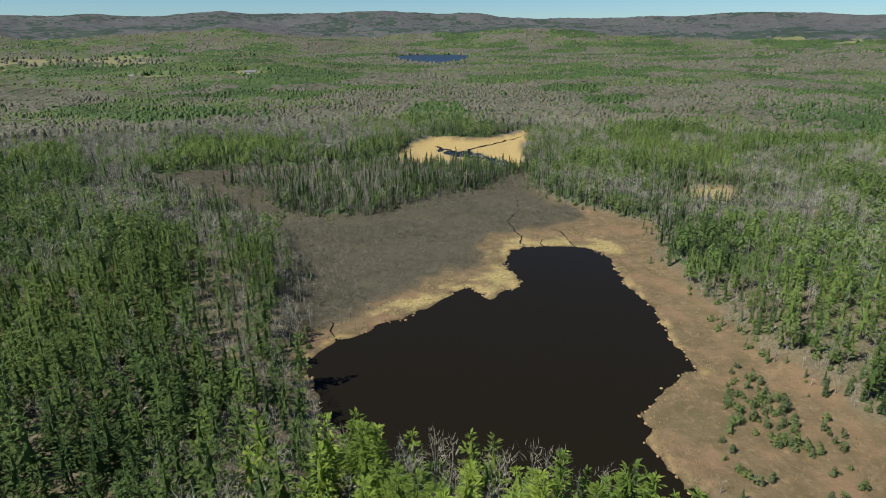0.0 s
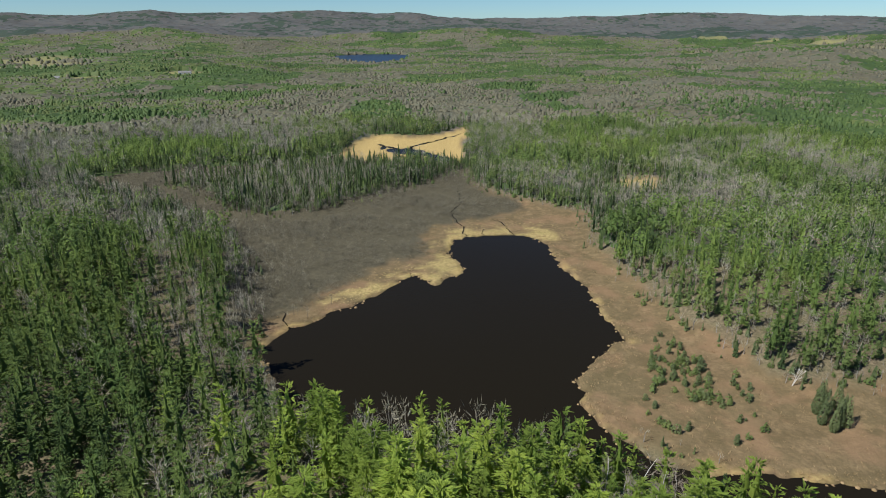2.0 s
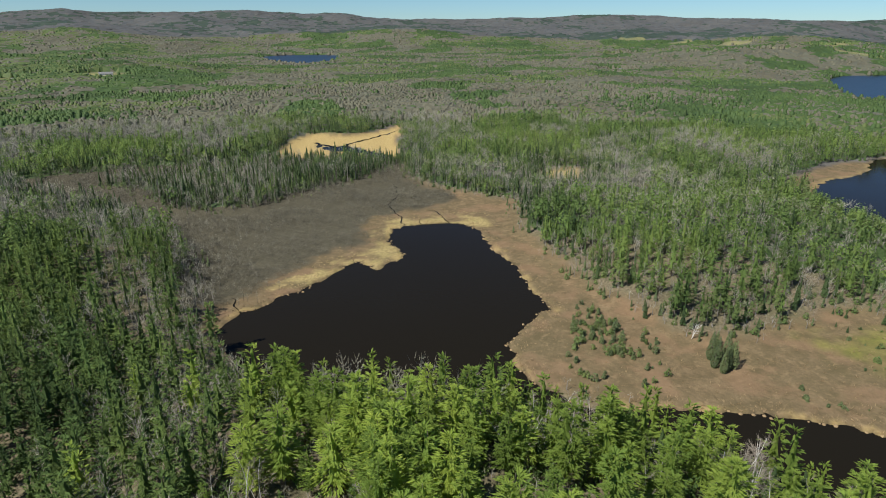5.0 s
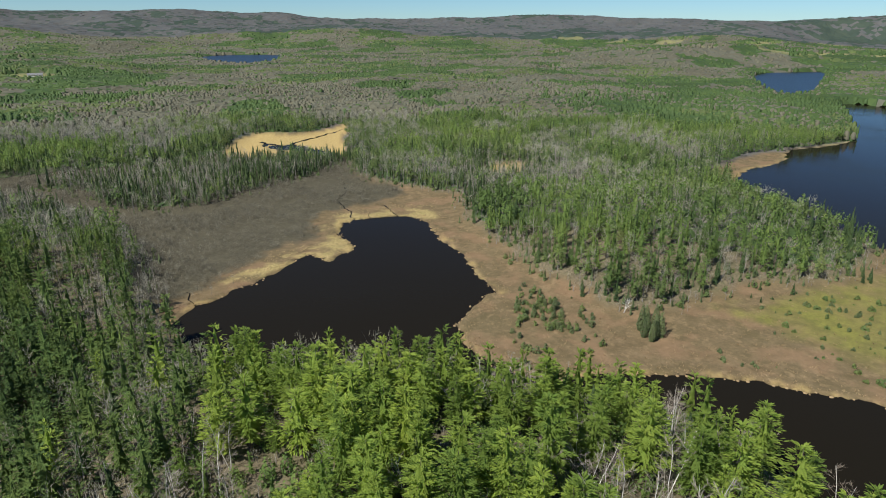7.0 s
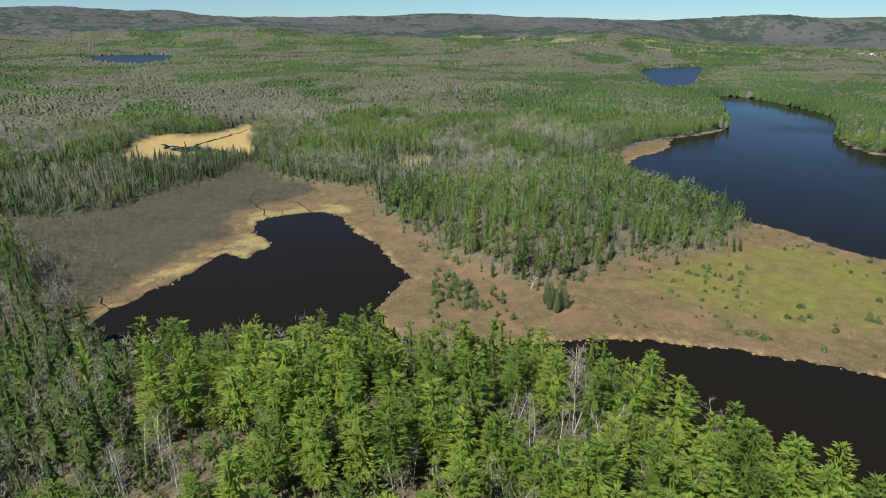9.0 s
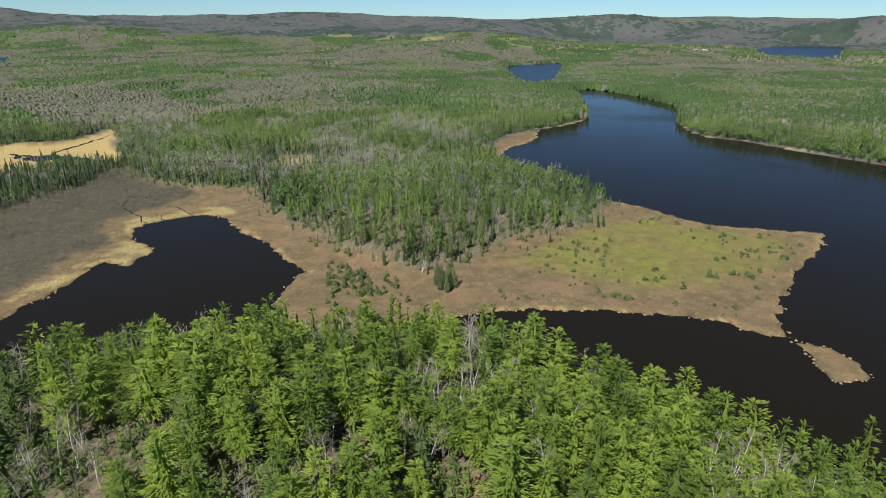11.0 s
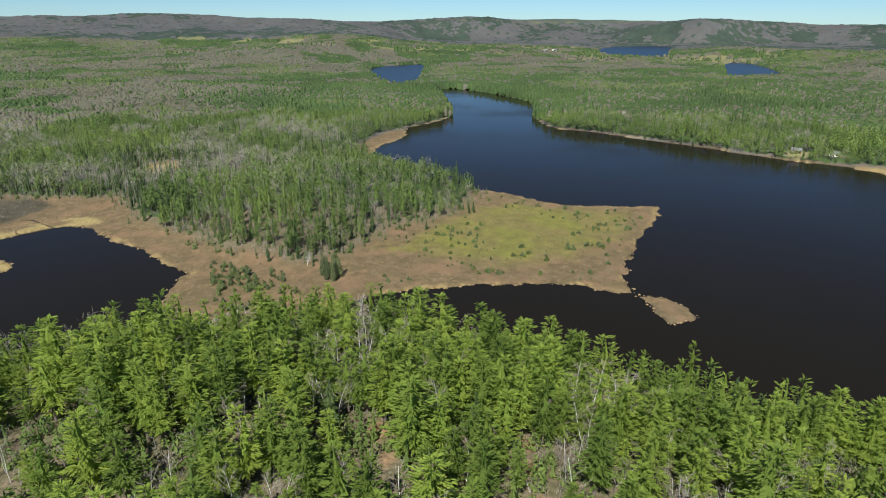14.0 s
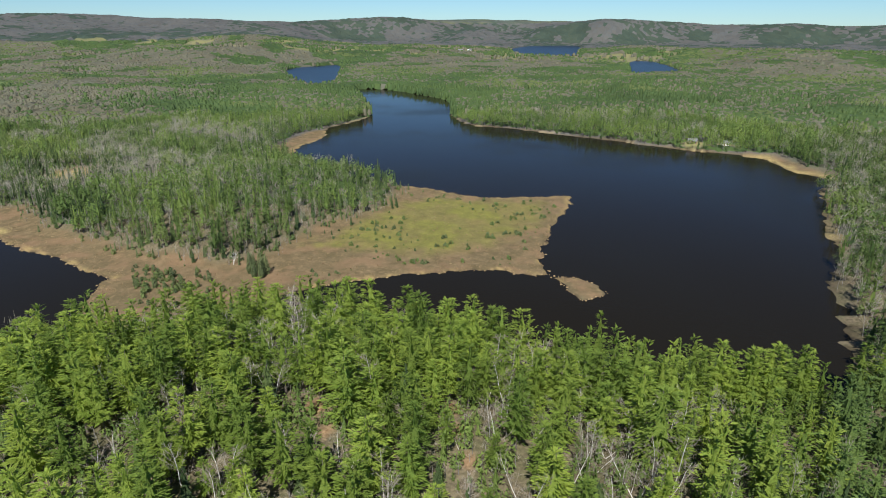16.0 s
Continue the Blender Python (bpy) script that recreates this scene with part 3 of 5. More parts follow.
def pine_crown(rng, tall, wide, levels, arms, tufts, size, width, foot=0.24):
    """White pine: tiers of long boughs with gaps between them, each bough a flat fan of needle sprays, the head lopsided."""
    roots, ways = [], []
    lean = rng.normal(0, 0.02, 2)
    bulge, power = rng.uniform(0.12, 0.4), rng.uniform(0.55, 0.9)
    heavy, bias = rng.uniform(0, 6.28), rng.uniform(0.0, 0.25)
    for i in range(levels):
        u = min(max((i + rng.uniform(-0.22, 0.22)) / (levels - 1), 0), 1)
        z = tall * (foot + (0.96 - foot) * u)
        reach = wide * (((1 - u) ** power) * 0.9 + 0.1) * (0.55 + 0.45 * min(1, u / bulge)) * rng.uniform(0.8, 1.15)
        start = rng.uniform(0, 6.28)
        count = max(3, int(round(arms * (1 - 0.4 * u))))
        for k in range(count):
            if rng.random() < 0.08:
                continue
            az = start + 6.283 * k / count + rng.normal(0, 0.22)
            ln = reach * rng.uniform(0.68, 1.18) * (1 + bias * math.cos(az - heavy))
            out, over = np.array([math.cos(az), math.sin(az), 0.0]), np.array([-math.sin(az), math.cos(az), 0.0])
            lift = -0.02 + 0.55 * u**1.5 + rng.normal(0, 0.08)
            n = max(3, int(round(tufts * (1 - 0.5 * u))))
            along = np.sqrt(rng.uniform(0.04, 0.86, n))
            aside = rng.normal(0, 0.5, n) * (1.1 - along)
            at = np.outer(along * ln, out) + np.outer(aside * ln * 0.55, over)
            at[:, 2] = z + lift * ln * along - 0.16 * ln * along**2 + rng.normal(0, 0.09, n)
            at[:, :2] += lean * z
            way = out[None] + np.outer(np.clip(aside * 1.5, -1.1, 1.1), over) + rng.normal(0, 0.12, (n, 3))
            way[:, 2] = lift * 0.6 + rng.normal(0.10, 0.2, n)
            roots.append(at)
            ways.append(way)
    top = np.array([[lean[0] * tall, lean[1] * tall, tall - size]] * 4)
    roots.append(top)
    ways.append(np.column_stack([np.cos(np.arange(4) * 1.7) * 0.45, np.sin(np.arange(4) * 1.7) * 0.45, np.ones(4)]))
    return joined([kites(np.concatenate(roots), np.concatenate(ways), size, width, rng), tiers(rng, tall * 0.95, wide * 0.42, max(4, levels // 2), 7, foot + 0.02, 0.8)])


def tiers(rng, tall, wide, count, points, foot, power=0.9):
    """A conifer from some way off: ragged skirts of boughs one over another."""
    parts = []
    for i in range(count):
        u = i / count
        z0 = tall * (foot + (1 - foot) * u)
        z1 = min(tall, z0 + tall * (1 - foot) / count * 1.75)
        reach = wide * ((1 - u) ** power) * rng.uniform(0.82, 1.15)
        start, off = rng.uniform(0, 6.28), rng.normal(0, 0.06 * wide, 2)
        v = [(off[0], off[1], z1)]
        for k in range(points):
            a = start + 6.283 * k / points
            q = reach * (1.0 if k % 2 else 0.55) * rng.uniform(0.75, 1.25)
            v.append((off[0] + math.cos(a) * q, off[1] + math.sin(a) * q, z0 + rng.normal(0, 0.05) * tall * 0.4))
        parts.append((np.array(v), np.array([(0, 1 + k, 1 + (k + 1) % points) for k in range(points)])))
    return joined(parts)


def shards(rng, tall, wide, count, size, foot=0.2, power=0.6, heads=1, level=0.0):
    """A closed crown of many small ragged sprays lying over one another on an uneven egg-shaped head."""
    v, f = [], []
    eggs = [(np.zeros(2), tall, wide)] + [(rng.normal(0, 0.45, 2) * wide, tall * rng.uniform(0.6, 0.92), wide * rng.uniform(0.5, 0.75)) for _ in range(heads - 1)]
    wob, phase = rng.uniform(0.08, 0.24), rng.uniform(0, 6.28)
    for k in range(count):
        off, top, rad = eggs[k % heads]
        low = tall * foot
        t = 1 - math.sqrt(1 - (k + 0.5) / count) if heads == 1 else rng.random() ** 0.8
        az = 2.39996 * k + rng.normal(0, 0.3)
        r = rad * ((1 - t) ** power) * (0.45 + 0.55 * min(1, t / 0.22)) * (1 + wob * math.sin(2 * az + phase)) * rng.uniform(0.78, 1.12)
        at = np.array([off[0] + math.cos(az) * r, off[1] + math.sin(az) * r, low + (top - low) * t])
        out = np.array([math.cos(az), math.sin(az), 0.25 + 0.9 * t + level]) + rng.normal(0, 0.3, 3)
        out = out / np.linalg.norm(out)
        side = np.cross(out, (0, 0, 1.0))
        side = side / max(np.linalg.norm(side), 1e-6)
        up = np.cross(side, out)
        turn = rng.uniform(0, 6.28)
        for m in range(3):
            a = turn + 2.094 * m + rng.normal(0, 0.25)
            q = size * rng.uniform(0.55, 1.15)
            v.append(at + (side * math.cos(a) + up * math.sin(a)) * q)
        f.append((3 * k, 3 * k + 1, 3 * k + 2))
    return np.array(v), np.array(f)


def dome(rng, tall, wide, points=5, foot=0.35):
    """A crown from far off: one uneven egg-shaped head of leaves."""
    v = [(rng.normal(0, 0.12) * wide, rng.normal(0, 0.12) * wide, tall)]
    for ring, (q, zz) in enumerate(((0.62, 0.80), (1.0, 0.05))):
        for k in range(points):
            a = 6.283 * (k + 0.5 * (ring % 2)) / points + rng.normal(0, 0.12)
            w = wide * q * rng.uniform(0.7, 1.25)
            v.append((math.cos(a) * w, math.sin(a) * w, tall * (foot + (1 - foot) * (zz + rng.normal(0, 0.06)))))
    f = []
    for k in range(points):
        a, b = 1 + k, 1 + (k + 1) % points
        f += [(0, a, b), (a, a + points, b), (b, a + points, b + points)]
    return np.array(v), np.array(f)


def bare_limbs(rng, tall, wide, limbs, sprigs, thick, stems=1, sliver=0.035):
    """A leafless broadleaf: stem, rising limbs and fine twigs."""
    trunk, twig = [], []
    for s in range(stems):
        lean = rng.normal(0, 0.05 + 0.09 * (stems > 1), 2)
        h = tall * rng.uniform(0.85, 1.05)
        line = [np.array([lean[0] * z + 0.15 * math.sin(z * 0.6 + s), lean[1] * z, z]) for z in np.linspace(0, h * 0.92, 5)]
        trunk.append(tube(line, np.linspace(thick, thick * 0.22, 5), 5))
        for i in range(limbs):
            u = 0.32 + 0.6 * (i + rng.random()) / limbs
            base = np.array([lean[0] * h * u, lean[1] * h * u, h * u * 0.92])
            az = rng.uniform(0, 6.28)
            ln = wide * (1.15 - 0.75 * u) * rng.uniform(0.7, 1.2)
            way = np.array([math.cos(az), math.sin(az), rng.uniform(0.7, 1.5)])
            way = way / np.linalg.norm(way)
            tip = base + way * ln * 1.3
            twig.append(tube([base, (base + tip) / 2 + rng.normal(0, 0.1, 3), tip], (thick * 0.35, thick * 0.22, thick * 0.08), 3))
            for j in range(sprigs):
                w = rng.uniform(0.3, 1.0)
                a = base + (tip - base) * w
                d = way + rng.normal(0, 0.55, 3) + np.array([0, 0, 0.35])
                d = d / np.linalg.norm(d) * rng.uniform(0.5, 1.3) * wide * 0.42
                e = np.cross(d, rng.normal(0, 1, 3))
                e = e / max(np.linalg.norm(e), 1e-6) * sliver
                twig.append((np.array([a - e, a + e, a + d]), np.array([(0, 1, 2)])))
    return joined(trunk), joined(twig)


def leafy_crown(rng, tall, wide, count, size):
    """A broadleaf in young leaf: loose clumps of small leaves on an uneven round head."""
    parts = []
    lobes = [(rng.normal(0, 0.42, 2) * wide, rng.uniform(0.5, 0.92) * tall, rng.uniform(0.35, 0.6) * wide) for _ in range(7)]
    for k in range(count):
        (off, z, rad) = lobes[k % 7]
        d = rng.normal(0, 1, 3)
        d = d / np.linalg.norm(d)
        at = np.array([off[0], off[1], z]) + d * rad * rng.uniform(0.6, 1.05) * np.array([1, 1, 0.9])
        parts.append(blades(at, d[:2] + 1e-3, size * rng.uniform(0.7, 1.3), size * 0.4, d[2] * 0.8, rng, 2, 1.2))
    return joined(parts)


def pine_trunk(rng, tall, thick=0.34):
    parts = [tube([(0, 0, -0.6), (0.05, 0, tall * 0.3), (0, 0.06, tall * 0.65), (0, 0, tall * 0.97)], (thick, thick * 0.7, thick * 0.25, 0.03), 7)]
    for k in range(7):
        z, az, ln = tall * rng.uniform(0.12, 0.5), rng.uniform(0, 6.28), rng.uniform(0.8, 2.2)
        parts.append(tube([(0, 0, z), (math.cos(az) * ln, math.sin(az) * ln, z + 0.1)], (0.05, 0.015), 3))
    return joined(parts)


# ---- planting ----


def jitter(lo_x, hi_x, lo_y, hi_y, gap, seed, loose=0.48):
    rng = np.random.default_rng(seed)
    x, y = np.meshgrid(np.arange(lo_x, hi_x, gap), np.arange(lo_y, hi_y, gap))
    x, y = x.ravel() + rng.uniform(-loose, loose, x.size) * gap, y.ravel() + rng.uniform(-loose, loose, x.size) * gap
    return x, y


def in_reach(x, y, near, far):
    """The part of the plan that the flight looks over: a wide sector to the north and east."""
    dx, dy = x + 20, y + 40
    r, heading = np.hypot(dx, dy), np.degrees(np.arctan2(dx, dy))
    return (r >= near) & (r < far) & (heading > -43 - 1500 / np.maximum(r, 30)) & (heading < 98 + 6000 / np.maximum(r, 30))


def planted(name, label, category, shapes, x, y, z, size, mats, seed, kind="stuff", squash=None, smooth=False):
    """Many plants as one mesh. shapes: lists of (verts, faces, material number)."""
    if len(x) == 0:
        return None
    rng = np.random.default_rng(seed)
    pick, turn, tint = rng.integers(0, len(shapes), len(x)), rng.uniform(0, 6.283, len(x)), rng.random(len(x))
    tint = np.clip(0.6 * tint + 1.5 * (fbm(x, y, 75, 91) - 0.5) + 0.9 * (fbm(x, y, 26, 92, 2) - 0.5) + 0.22, 0, 1)
    tall = np.ones(len(x)) if squash is None else squash
    V, Fc, M, T, at = [], [], [], [], 0
    for s, shape in enumerate(shapes):
        mine = np.nonzero(pick == s)[0]
        if len(mine) == 0:
            continue
        for v, f, m in shape:
            c, sn = np.cos(turn[mine])[:, None] * size[mine][:, None], np.sin(turn[mine])[:, None] * size[mine][:, None]
            p = np.stack([v[:, 0] * c - v[:, 1] * sn + x[mine][:, None], v[:, 0] * sn + v[:, 1] * c + y[mine][:, None],
                          v[:, 2] * (size[mine] * tall[mine])[:, None] + z[mine][:, None]], -1)
            V.append(p.reshape(-1, 3))
            Fc.append((f[None] + (np.arange(len(mine)) * len(v))[:, None, None]).reshape(-1, 3) + at)
            M.append(np.full(len(mine) * len(f), m))
            T.append(np.repeat(tint[mine], len(v)))
            at += len(mine) * len(v)
    ob = new(name, mesh_of(name, np.concatenate(V), np.concatenate(Fc), mats, np.concatenate(M), smooth, tint=np.concatenate(T)))
    return tagged(ob, label, category, kind=kind)


def r_(seed):
    return np.random.default_rng(seed)


def stemmed(crown, tall, thick):
    return [(*crown, 0), (*tube([(0, 0, -0.5), (0, 0, tall * 0.85)], (thick, thick * 0.25), 3), 1)]


def pine_shape(seed, tall, wide, levels, arms, tufts, size, width, foot=0.24):
    return stemmed(pine_crown(r_(seed), tall, wide, levels, arms, tufts, size, width, foot), tall, 0.3)


def tier_shape(seed, tall, wide, count, points, foot=0.15, power=0.9, stem=True):
    crown = tiers(r_(seed), tall, wide, count, points, foot, power)
    return stemmed(crown, tall, 0.2) if stem else [(*crown, 0)]


def shard_shape(seed, tall, wide, count, size, foot=0.2, power=0.6, heads=1, stem=True, level=0.0):
    crown = shards(r_(seed), tall, wide, count, size, foot, power, heads, level)
    return stemmed(crown, tall * 0.9, 0.16) if stem else [(*crown, 0)]


def dome_shape(seed, tall, wide, points=5, foot=0.35):
    return [(*dome(r_(seed), tall, wide, points, foot), 0)]


def bare_shape(seed, tall, wide, limbs, sprigs, thick, sliver):
    trunk, twig = bare_limbs(r_(seed), tall, wide, limbs, sprigs, thick, 1, sliver)
    return [(*trunk, 1), (*twig, 0)]


# patches of leafless scrub and open ground on the headland: x, y, radius
SCRUB = ((44, 13, 9), (52, -2, 7), (74, -24, 13), (62, -30, 9), (84, -58, 20), (60, -72, 20), (36, -60, 12), (-40, 70, 16), (-62, 112, 12), (20, 30, 7), (112, -75, 12))


def kinds_of(x, y, d, f, seed):
    """0 pine, 1 spruce, 2 bare broadleaf, 3 young-leaved broadleaf, 4 pine in the SHADY green; by patches, with a mix
    in each.
    """
    rng = np.random.default_rng(seed)
    bare, green, r = species(x, y)
    dice, dice2 = rng.random(len(x)), rng.random(len(x))
    wet = np.maximum(step(-45, -4, f), step(-10, 4, from_line(isle_line, x, y))) * ((x > 60) | (y > 330)) * (y > 60)
    birch_edge = step(-26, -8, f) * (x < -40) * (y > 215) * (y < 330)
    headland = ((x < 150) & (y < 135) & (x > -70)) | ((x < -38) & (y < 330) & (x > -330))
    isle = from_line(isle_line, x, y) > -6
    scrub = np.zeros(len(x))
    for cx, cy, cr in SCRUB:
        scrub = np.maximum(scrub, step(cr * 1.3, cr * 0.7, np.hypot(x - cx, y - cy)))
    p_bare = np.where(r > 600, step(0.47, 0.50, bare) * 0.90 + 0.03, step(0.46, 0.52, bare) * 0.82 + 0.05)
    high = step(3500, 4300, r)
    east = step(36, 50, np.degrees(np.arctan2(x + 20, y + 40)))
    p_bare = np.maximum(p_bare * (1 - 0.5 * high * east), 0.85 * high * step(0.34 + 0.16 * east, 0.46 + 0.16 * east, green))
    p_bare = np.where(headland, np.where(x < -38, 0.10 + 0.48 * step(0.51, 0.59, fbm(x, y, 38, 47)), 0.11 + 0.42 * step(0.54, 0.64, fbm(x, y, 30, 47))), p_bare)
    p_bare = np.where(isle, 0.30, np.maximum(p_bare, scrub * 0.62))
    p_bare = np.where((x > 95) & (y > 90) & (y < 330) & (x < 330), np.minimum(p_bare, 0.34), p_bare)
    p_bare = p_bare * (1 - 0.6 * step(320, 420, x) * step(900, 700, y) * step(1700, 1300, r))
    p_bare = np.maximum(p_bare, 0.45 * birch_edge)
    dull_shore = (x > 168) & (y < -72) & (r < 700)
    p_bare = np.where(dull_shore, 0.5, p_bare)
    lake_side = step(60, 15, d) * (x > 120) * ~dull_shore
    p_bare = p_bare * (1 - 0.65 * lake_side)
    kind = np.where(dice < p_bare, 2, np.where(dice2 < np.where(isle, 0.9, 0.12 + 0.45 * wet), 1, 0))
    fresh = np.where(r > 800, (green > 0.57) & (dice2 > 0.3), dice2 > 0.93 - 0.5 * step(0.48, 0.62, green)) & ~headland & ~isle & (r > 200)
    kind = np.where(fresh & (dice > 0.3), 3, kind)
    # pines in the west and on the dull shore take the shade-darkened foliage
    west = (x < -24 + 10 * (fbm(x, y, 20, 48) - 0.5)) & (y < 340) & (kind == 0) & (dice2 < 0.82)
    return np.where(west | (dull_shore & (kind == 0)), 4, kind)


def stand(gap, near, far, seed, box):
    x, y = jitter(*box, gap, seed, 0.48 if near < 700 else 0.85)
    keep = in_reach(x, y, near, far)
    x, y = x[keep], y[keep]
    d, f = shore(x, y), fen(x, y)
    rng = np.random.default_rng(seed + 1)
    keep = (d > np.where(np.hypot(x, y) > 400, 0.5, 3.5)) & (f < -1.5 + rng.normal(0, 2.0, len(x))) & (rng.random(len(x)) > meadow(x, y) * 0.92)
    x, y, d, f = x[keep], y[keep], d[keep], f[keep]
    return x, y, height(x, y, d, f) - 0.2, d, f, kinds_of(x, y, d, f, seed + 2)


# shapes of woods seen from some way off
def haze_shape(seed, tall, wide, count, length, width, mid=0.64, deep=0.34):
    """A leafless crown seen from afar: a loose round head of twigs on a pale stem."""
    rng = r_(seed)
    v, f = [], []
    for k in range(count):
        d = rng.normal(0, 1, 3)
        d = d / np.linalg.norm(d)
        at = np.array([0, 0, tall * mid]) + d * rng.uniform(0.25, 0.95) * np.array([wide, wide, tall * deep])
        way = d * 0.6 + np.array([0, 0, 0.8]) + rng.normal(0, 0.35, 3)
        way = way / np.linalg.norm(way) * length * rng.uniform(0.6, 1.2)
        e = np.cross(way, rng.normal(0, 1, 3))
        e = e / max(np.linalg.norm(e), 1e-6) * width
        v += [at - e, at + e, at + way]
        f.append((3 * k, 3 * k + 1, 3 * k + 2))
    return [(np.array(v), np.array(f), 0), (*tube([(0, 0, -0.4), (0.2, 0.1, tall * 0.75)], (0.16, 0.06), 3), 1)]


def grow(x, y, z, kind, woods, seed, small, smooth=False):
    for k, (name, label, shapes, mats) in enumerate(woods):
        mine = kind == k
        rng = np.random.default_rng(seed + k)
        size = rng.uniform(*((0.84, 1.1) if smooth else (0.66, 1.12)), mine.sum()) * small[mine]
        planted(name, label, "trees", shapes, x[mine], y[mine], z[mine], size, mats, seed + 10 + k, smooth=smooth)


NAMES = (("white_pine_woods", "tall white pines in a dense green stand", [pine_many, dark_bark]),
         ("spruce_woods", "narrow dark green spruces along the wet edge", [spruce_many, dark_bark]),
         ("bare_birch_woods", "leafless grey birches and maples among pines", [twig_many, grey_bark]),
         ("young_leaf_woods", "broadleaf trees in pale fresh leaf", [fresh_many, grey_bark]),
         ("fir_woods", "pines and firs with shade put into their dark green", [shady_many, dark_bark]))
MIXED = [(n if k else "mixed_woods", l if k else "round-headed pines and poplars in green patches", [woods_many, dark_bark] if k == 0 else m) for k, (n, l, m) in enumerate(NAMES)]


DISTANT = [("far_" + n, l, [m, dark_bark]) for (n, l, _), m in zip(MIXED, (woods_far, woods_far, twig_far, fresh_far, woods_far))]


def woods_of(names, *shapes):
    return [(n, l, s, m) for (n, l, m), s in zip(names, shapes + shapes[:1])]


# ---- near woods ----
x, y, z, d, f, kind = stand(5.5, 0, 330, 300, (-330, 372, -270, 330))
low_spot = np.zeros(len(x))
for cx, cy, cr in SOIL + ((44, 11, 5),):
    for back in (0, 4, 8):
        low_spot = np.maximum(low_spot, step(cr * 1.5, cr * 1.0, np.hypot(x - cx + 0.68 * back, y - cy + 0.73 * back)) * (1 - 0.012 * back))
small = np.where(kind == 1, 0.82, 1.0) * (1 - 0.72 * low_spot) * np.where((x > -40) & (x < 150) & (y < 132), 1.05, 1.0) * (0.84 + 0.32 * fbm(x, y, 40, 77))
gap_noise = fbm(x, y, 15, 49, 2)
keep = ~((low_spot > 0.5) & (kind < 2)) & ~((x > -30) & (x < 150) & (y < 128) & (d > 14) & (gap_noise > np.where(y > 70, 0.70, 0.65)) & (kind != 2))
x, y, z, d, f, kind, small, low_spot = (v[keep] for v in (x, y, z, d, f, kind, small, low_spot))
# the headland's big pines stand some metres apart, with brush and shade between them
crowded = np.zeros(len(x), bool)
placed = []
big = np.nonzero((x > -62) & (x < 150) & (y > -105) & (y < 132) & (kind == 0))[0]
for i in np.random.default_rng(33).permutation(big):
    room = (4.0 if y[i] < 70 else 3.6) + 2.0 * fbm(x[i], y[i], 25, 34)
    if placed and np.min(np.hypot(x[placed] - x[i], y[placed] - y[i])) < room:
        crowded[i] = True
    else:
        placed.append(i)
x, y, z, d, f, kind, small, low_spot = (v[~crowded] for v in (x, y, z, d, f, kind, small, low_spot))
headland = (x > -62) & (x < 150) & (y > -105) & (y < 132)
pines1 = [pine_shape(100 + k, 15 + k, 3.6 + 0.3 * (k % 3), 10, 5, 7, 1.35, 0.25, 0.2) for k in range(5)]
spruces1 = [tier_shape(120 + k, 14 + k, 1.7, 11, 9, 0.06) for k in range(4)]
bares1 = [bare_shape(140 + k, 13 + k, 2.8, 8, 5, 0.10, 0.04) + haze_shape(150 + k, 13 + k, 2.6, 28, 1.9, 0.07)[:1] for k in range(4)]
leafies1 = [shard_shape(160 + k, 12 + k, 2.9, 210, 0.7, 0.25, 0.5, 3) for k in range(4)]
far_side = ~headland
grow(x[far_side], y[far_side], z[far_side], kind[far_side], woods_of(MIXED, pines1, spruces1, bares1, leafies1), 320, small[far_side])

# the headland below the flight: single trees


def part(name, shape, mat, parent, label=""):
    ob = new(name, mesh_of(name, *shape, [mat]))
    ob.parent = parent
    return tagged(ob, label) if label else ob


def single_pine(seed, tall, wide):
    thing = tagged(new("white_pine"), "tall white pine with tiers of bright green plumes", "tree", "pines of the headland")
    part("trunk", pine_trunk(r_(seed), tall), dark_bark, thing, "grey-brown pine trunk with dead lower twigs")
    part("crown", pine_crown(r_(seed + 1), tall, wide, 12, 6, 20, 1.0, 0.135), pine_one, thing)
    return thing


def single_spruce(seed, tall, wide):
    thing = tagged(new("spruce_tree"), "narrow dark green spruce with drooping short branches", "tree", "spruces of the headland")
    part("trunk", tube([(0, 0, -0.5), (0, 0, tall * 0.5), (0, 0, tall * 0.96)], (0.2, 0.13, 0.03), 6), dark_bark, thing)
    part("crown", tiers(r_(seed), tall, wide, 13, 12, 0.05), spruce_one, thing)
    return thing


def single_birch(seed, tall, wide, stems):
    thing = tagged(new("bare_birch"), "leafless birch with pale stems and fine grey twigs", "tree", "birches of the headland")
    trunk, twig = bare_limbs(r_(seed), tall, wide, 13, 11, 0.085, stems, 0.026)
    part("trunk", trunk, birch_bark, thing, "pale papery birch stems")
    part("crown", twig, twig_one, thing, "fine leafless twigs")
    return thing


def single_sapling(seed, tall, wide):
    thing = tagged(new("young_broadleaf"), "small broadleaf tree in fresh yellow-green leaf", "tree", "saplings of the headland")
    part("trunk", tube([(0, 0, -0.4), (0.1, 0, tall * 0.4), (0, 0.1, tall * 0.8)], (0.1, 0.08, 0.03), 5), grey_bark, thing)
    part("crown", leafy_crown(r_(seed), tall, wide, 120, 0.8), fresh_one, thing)
    return thing


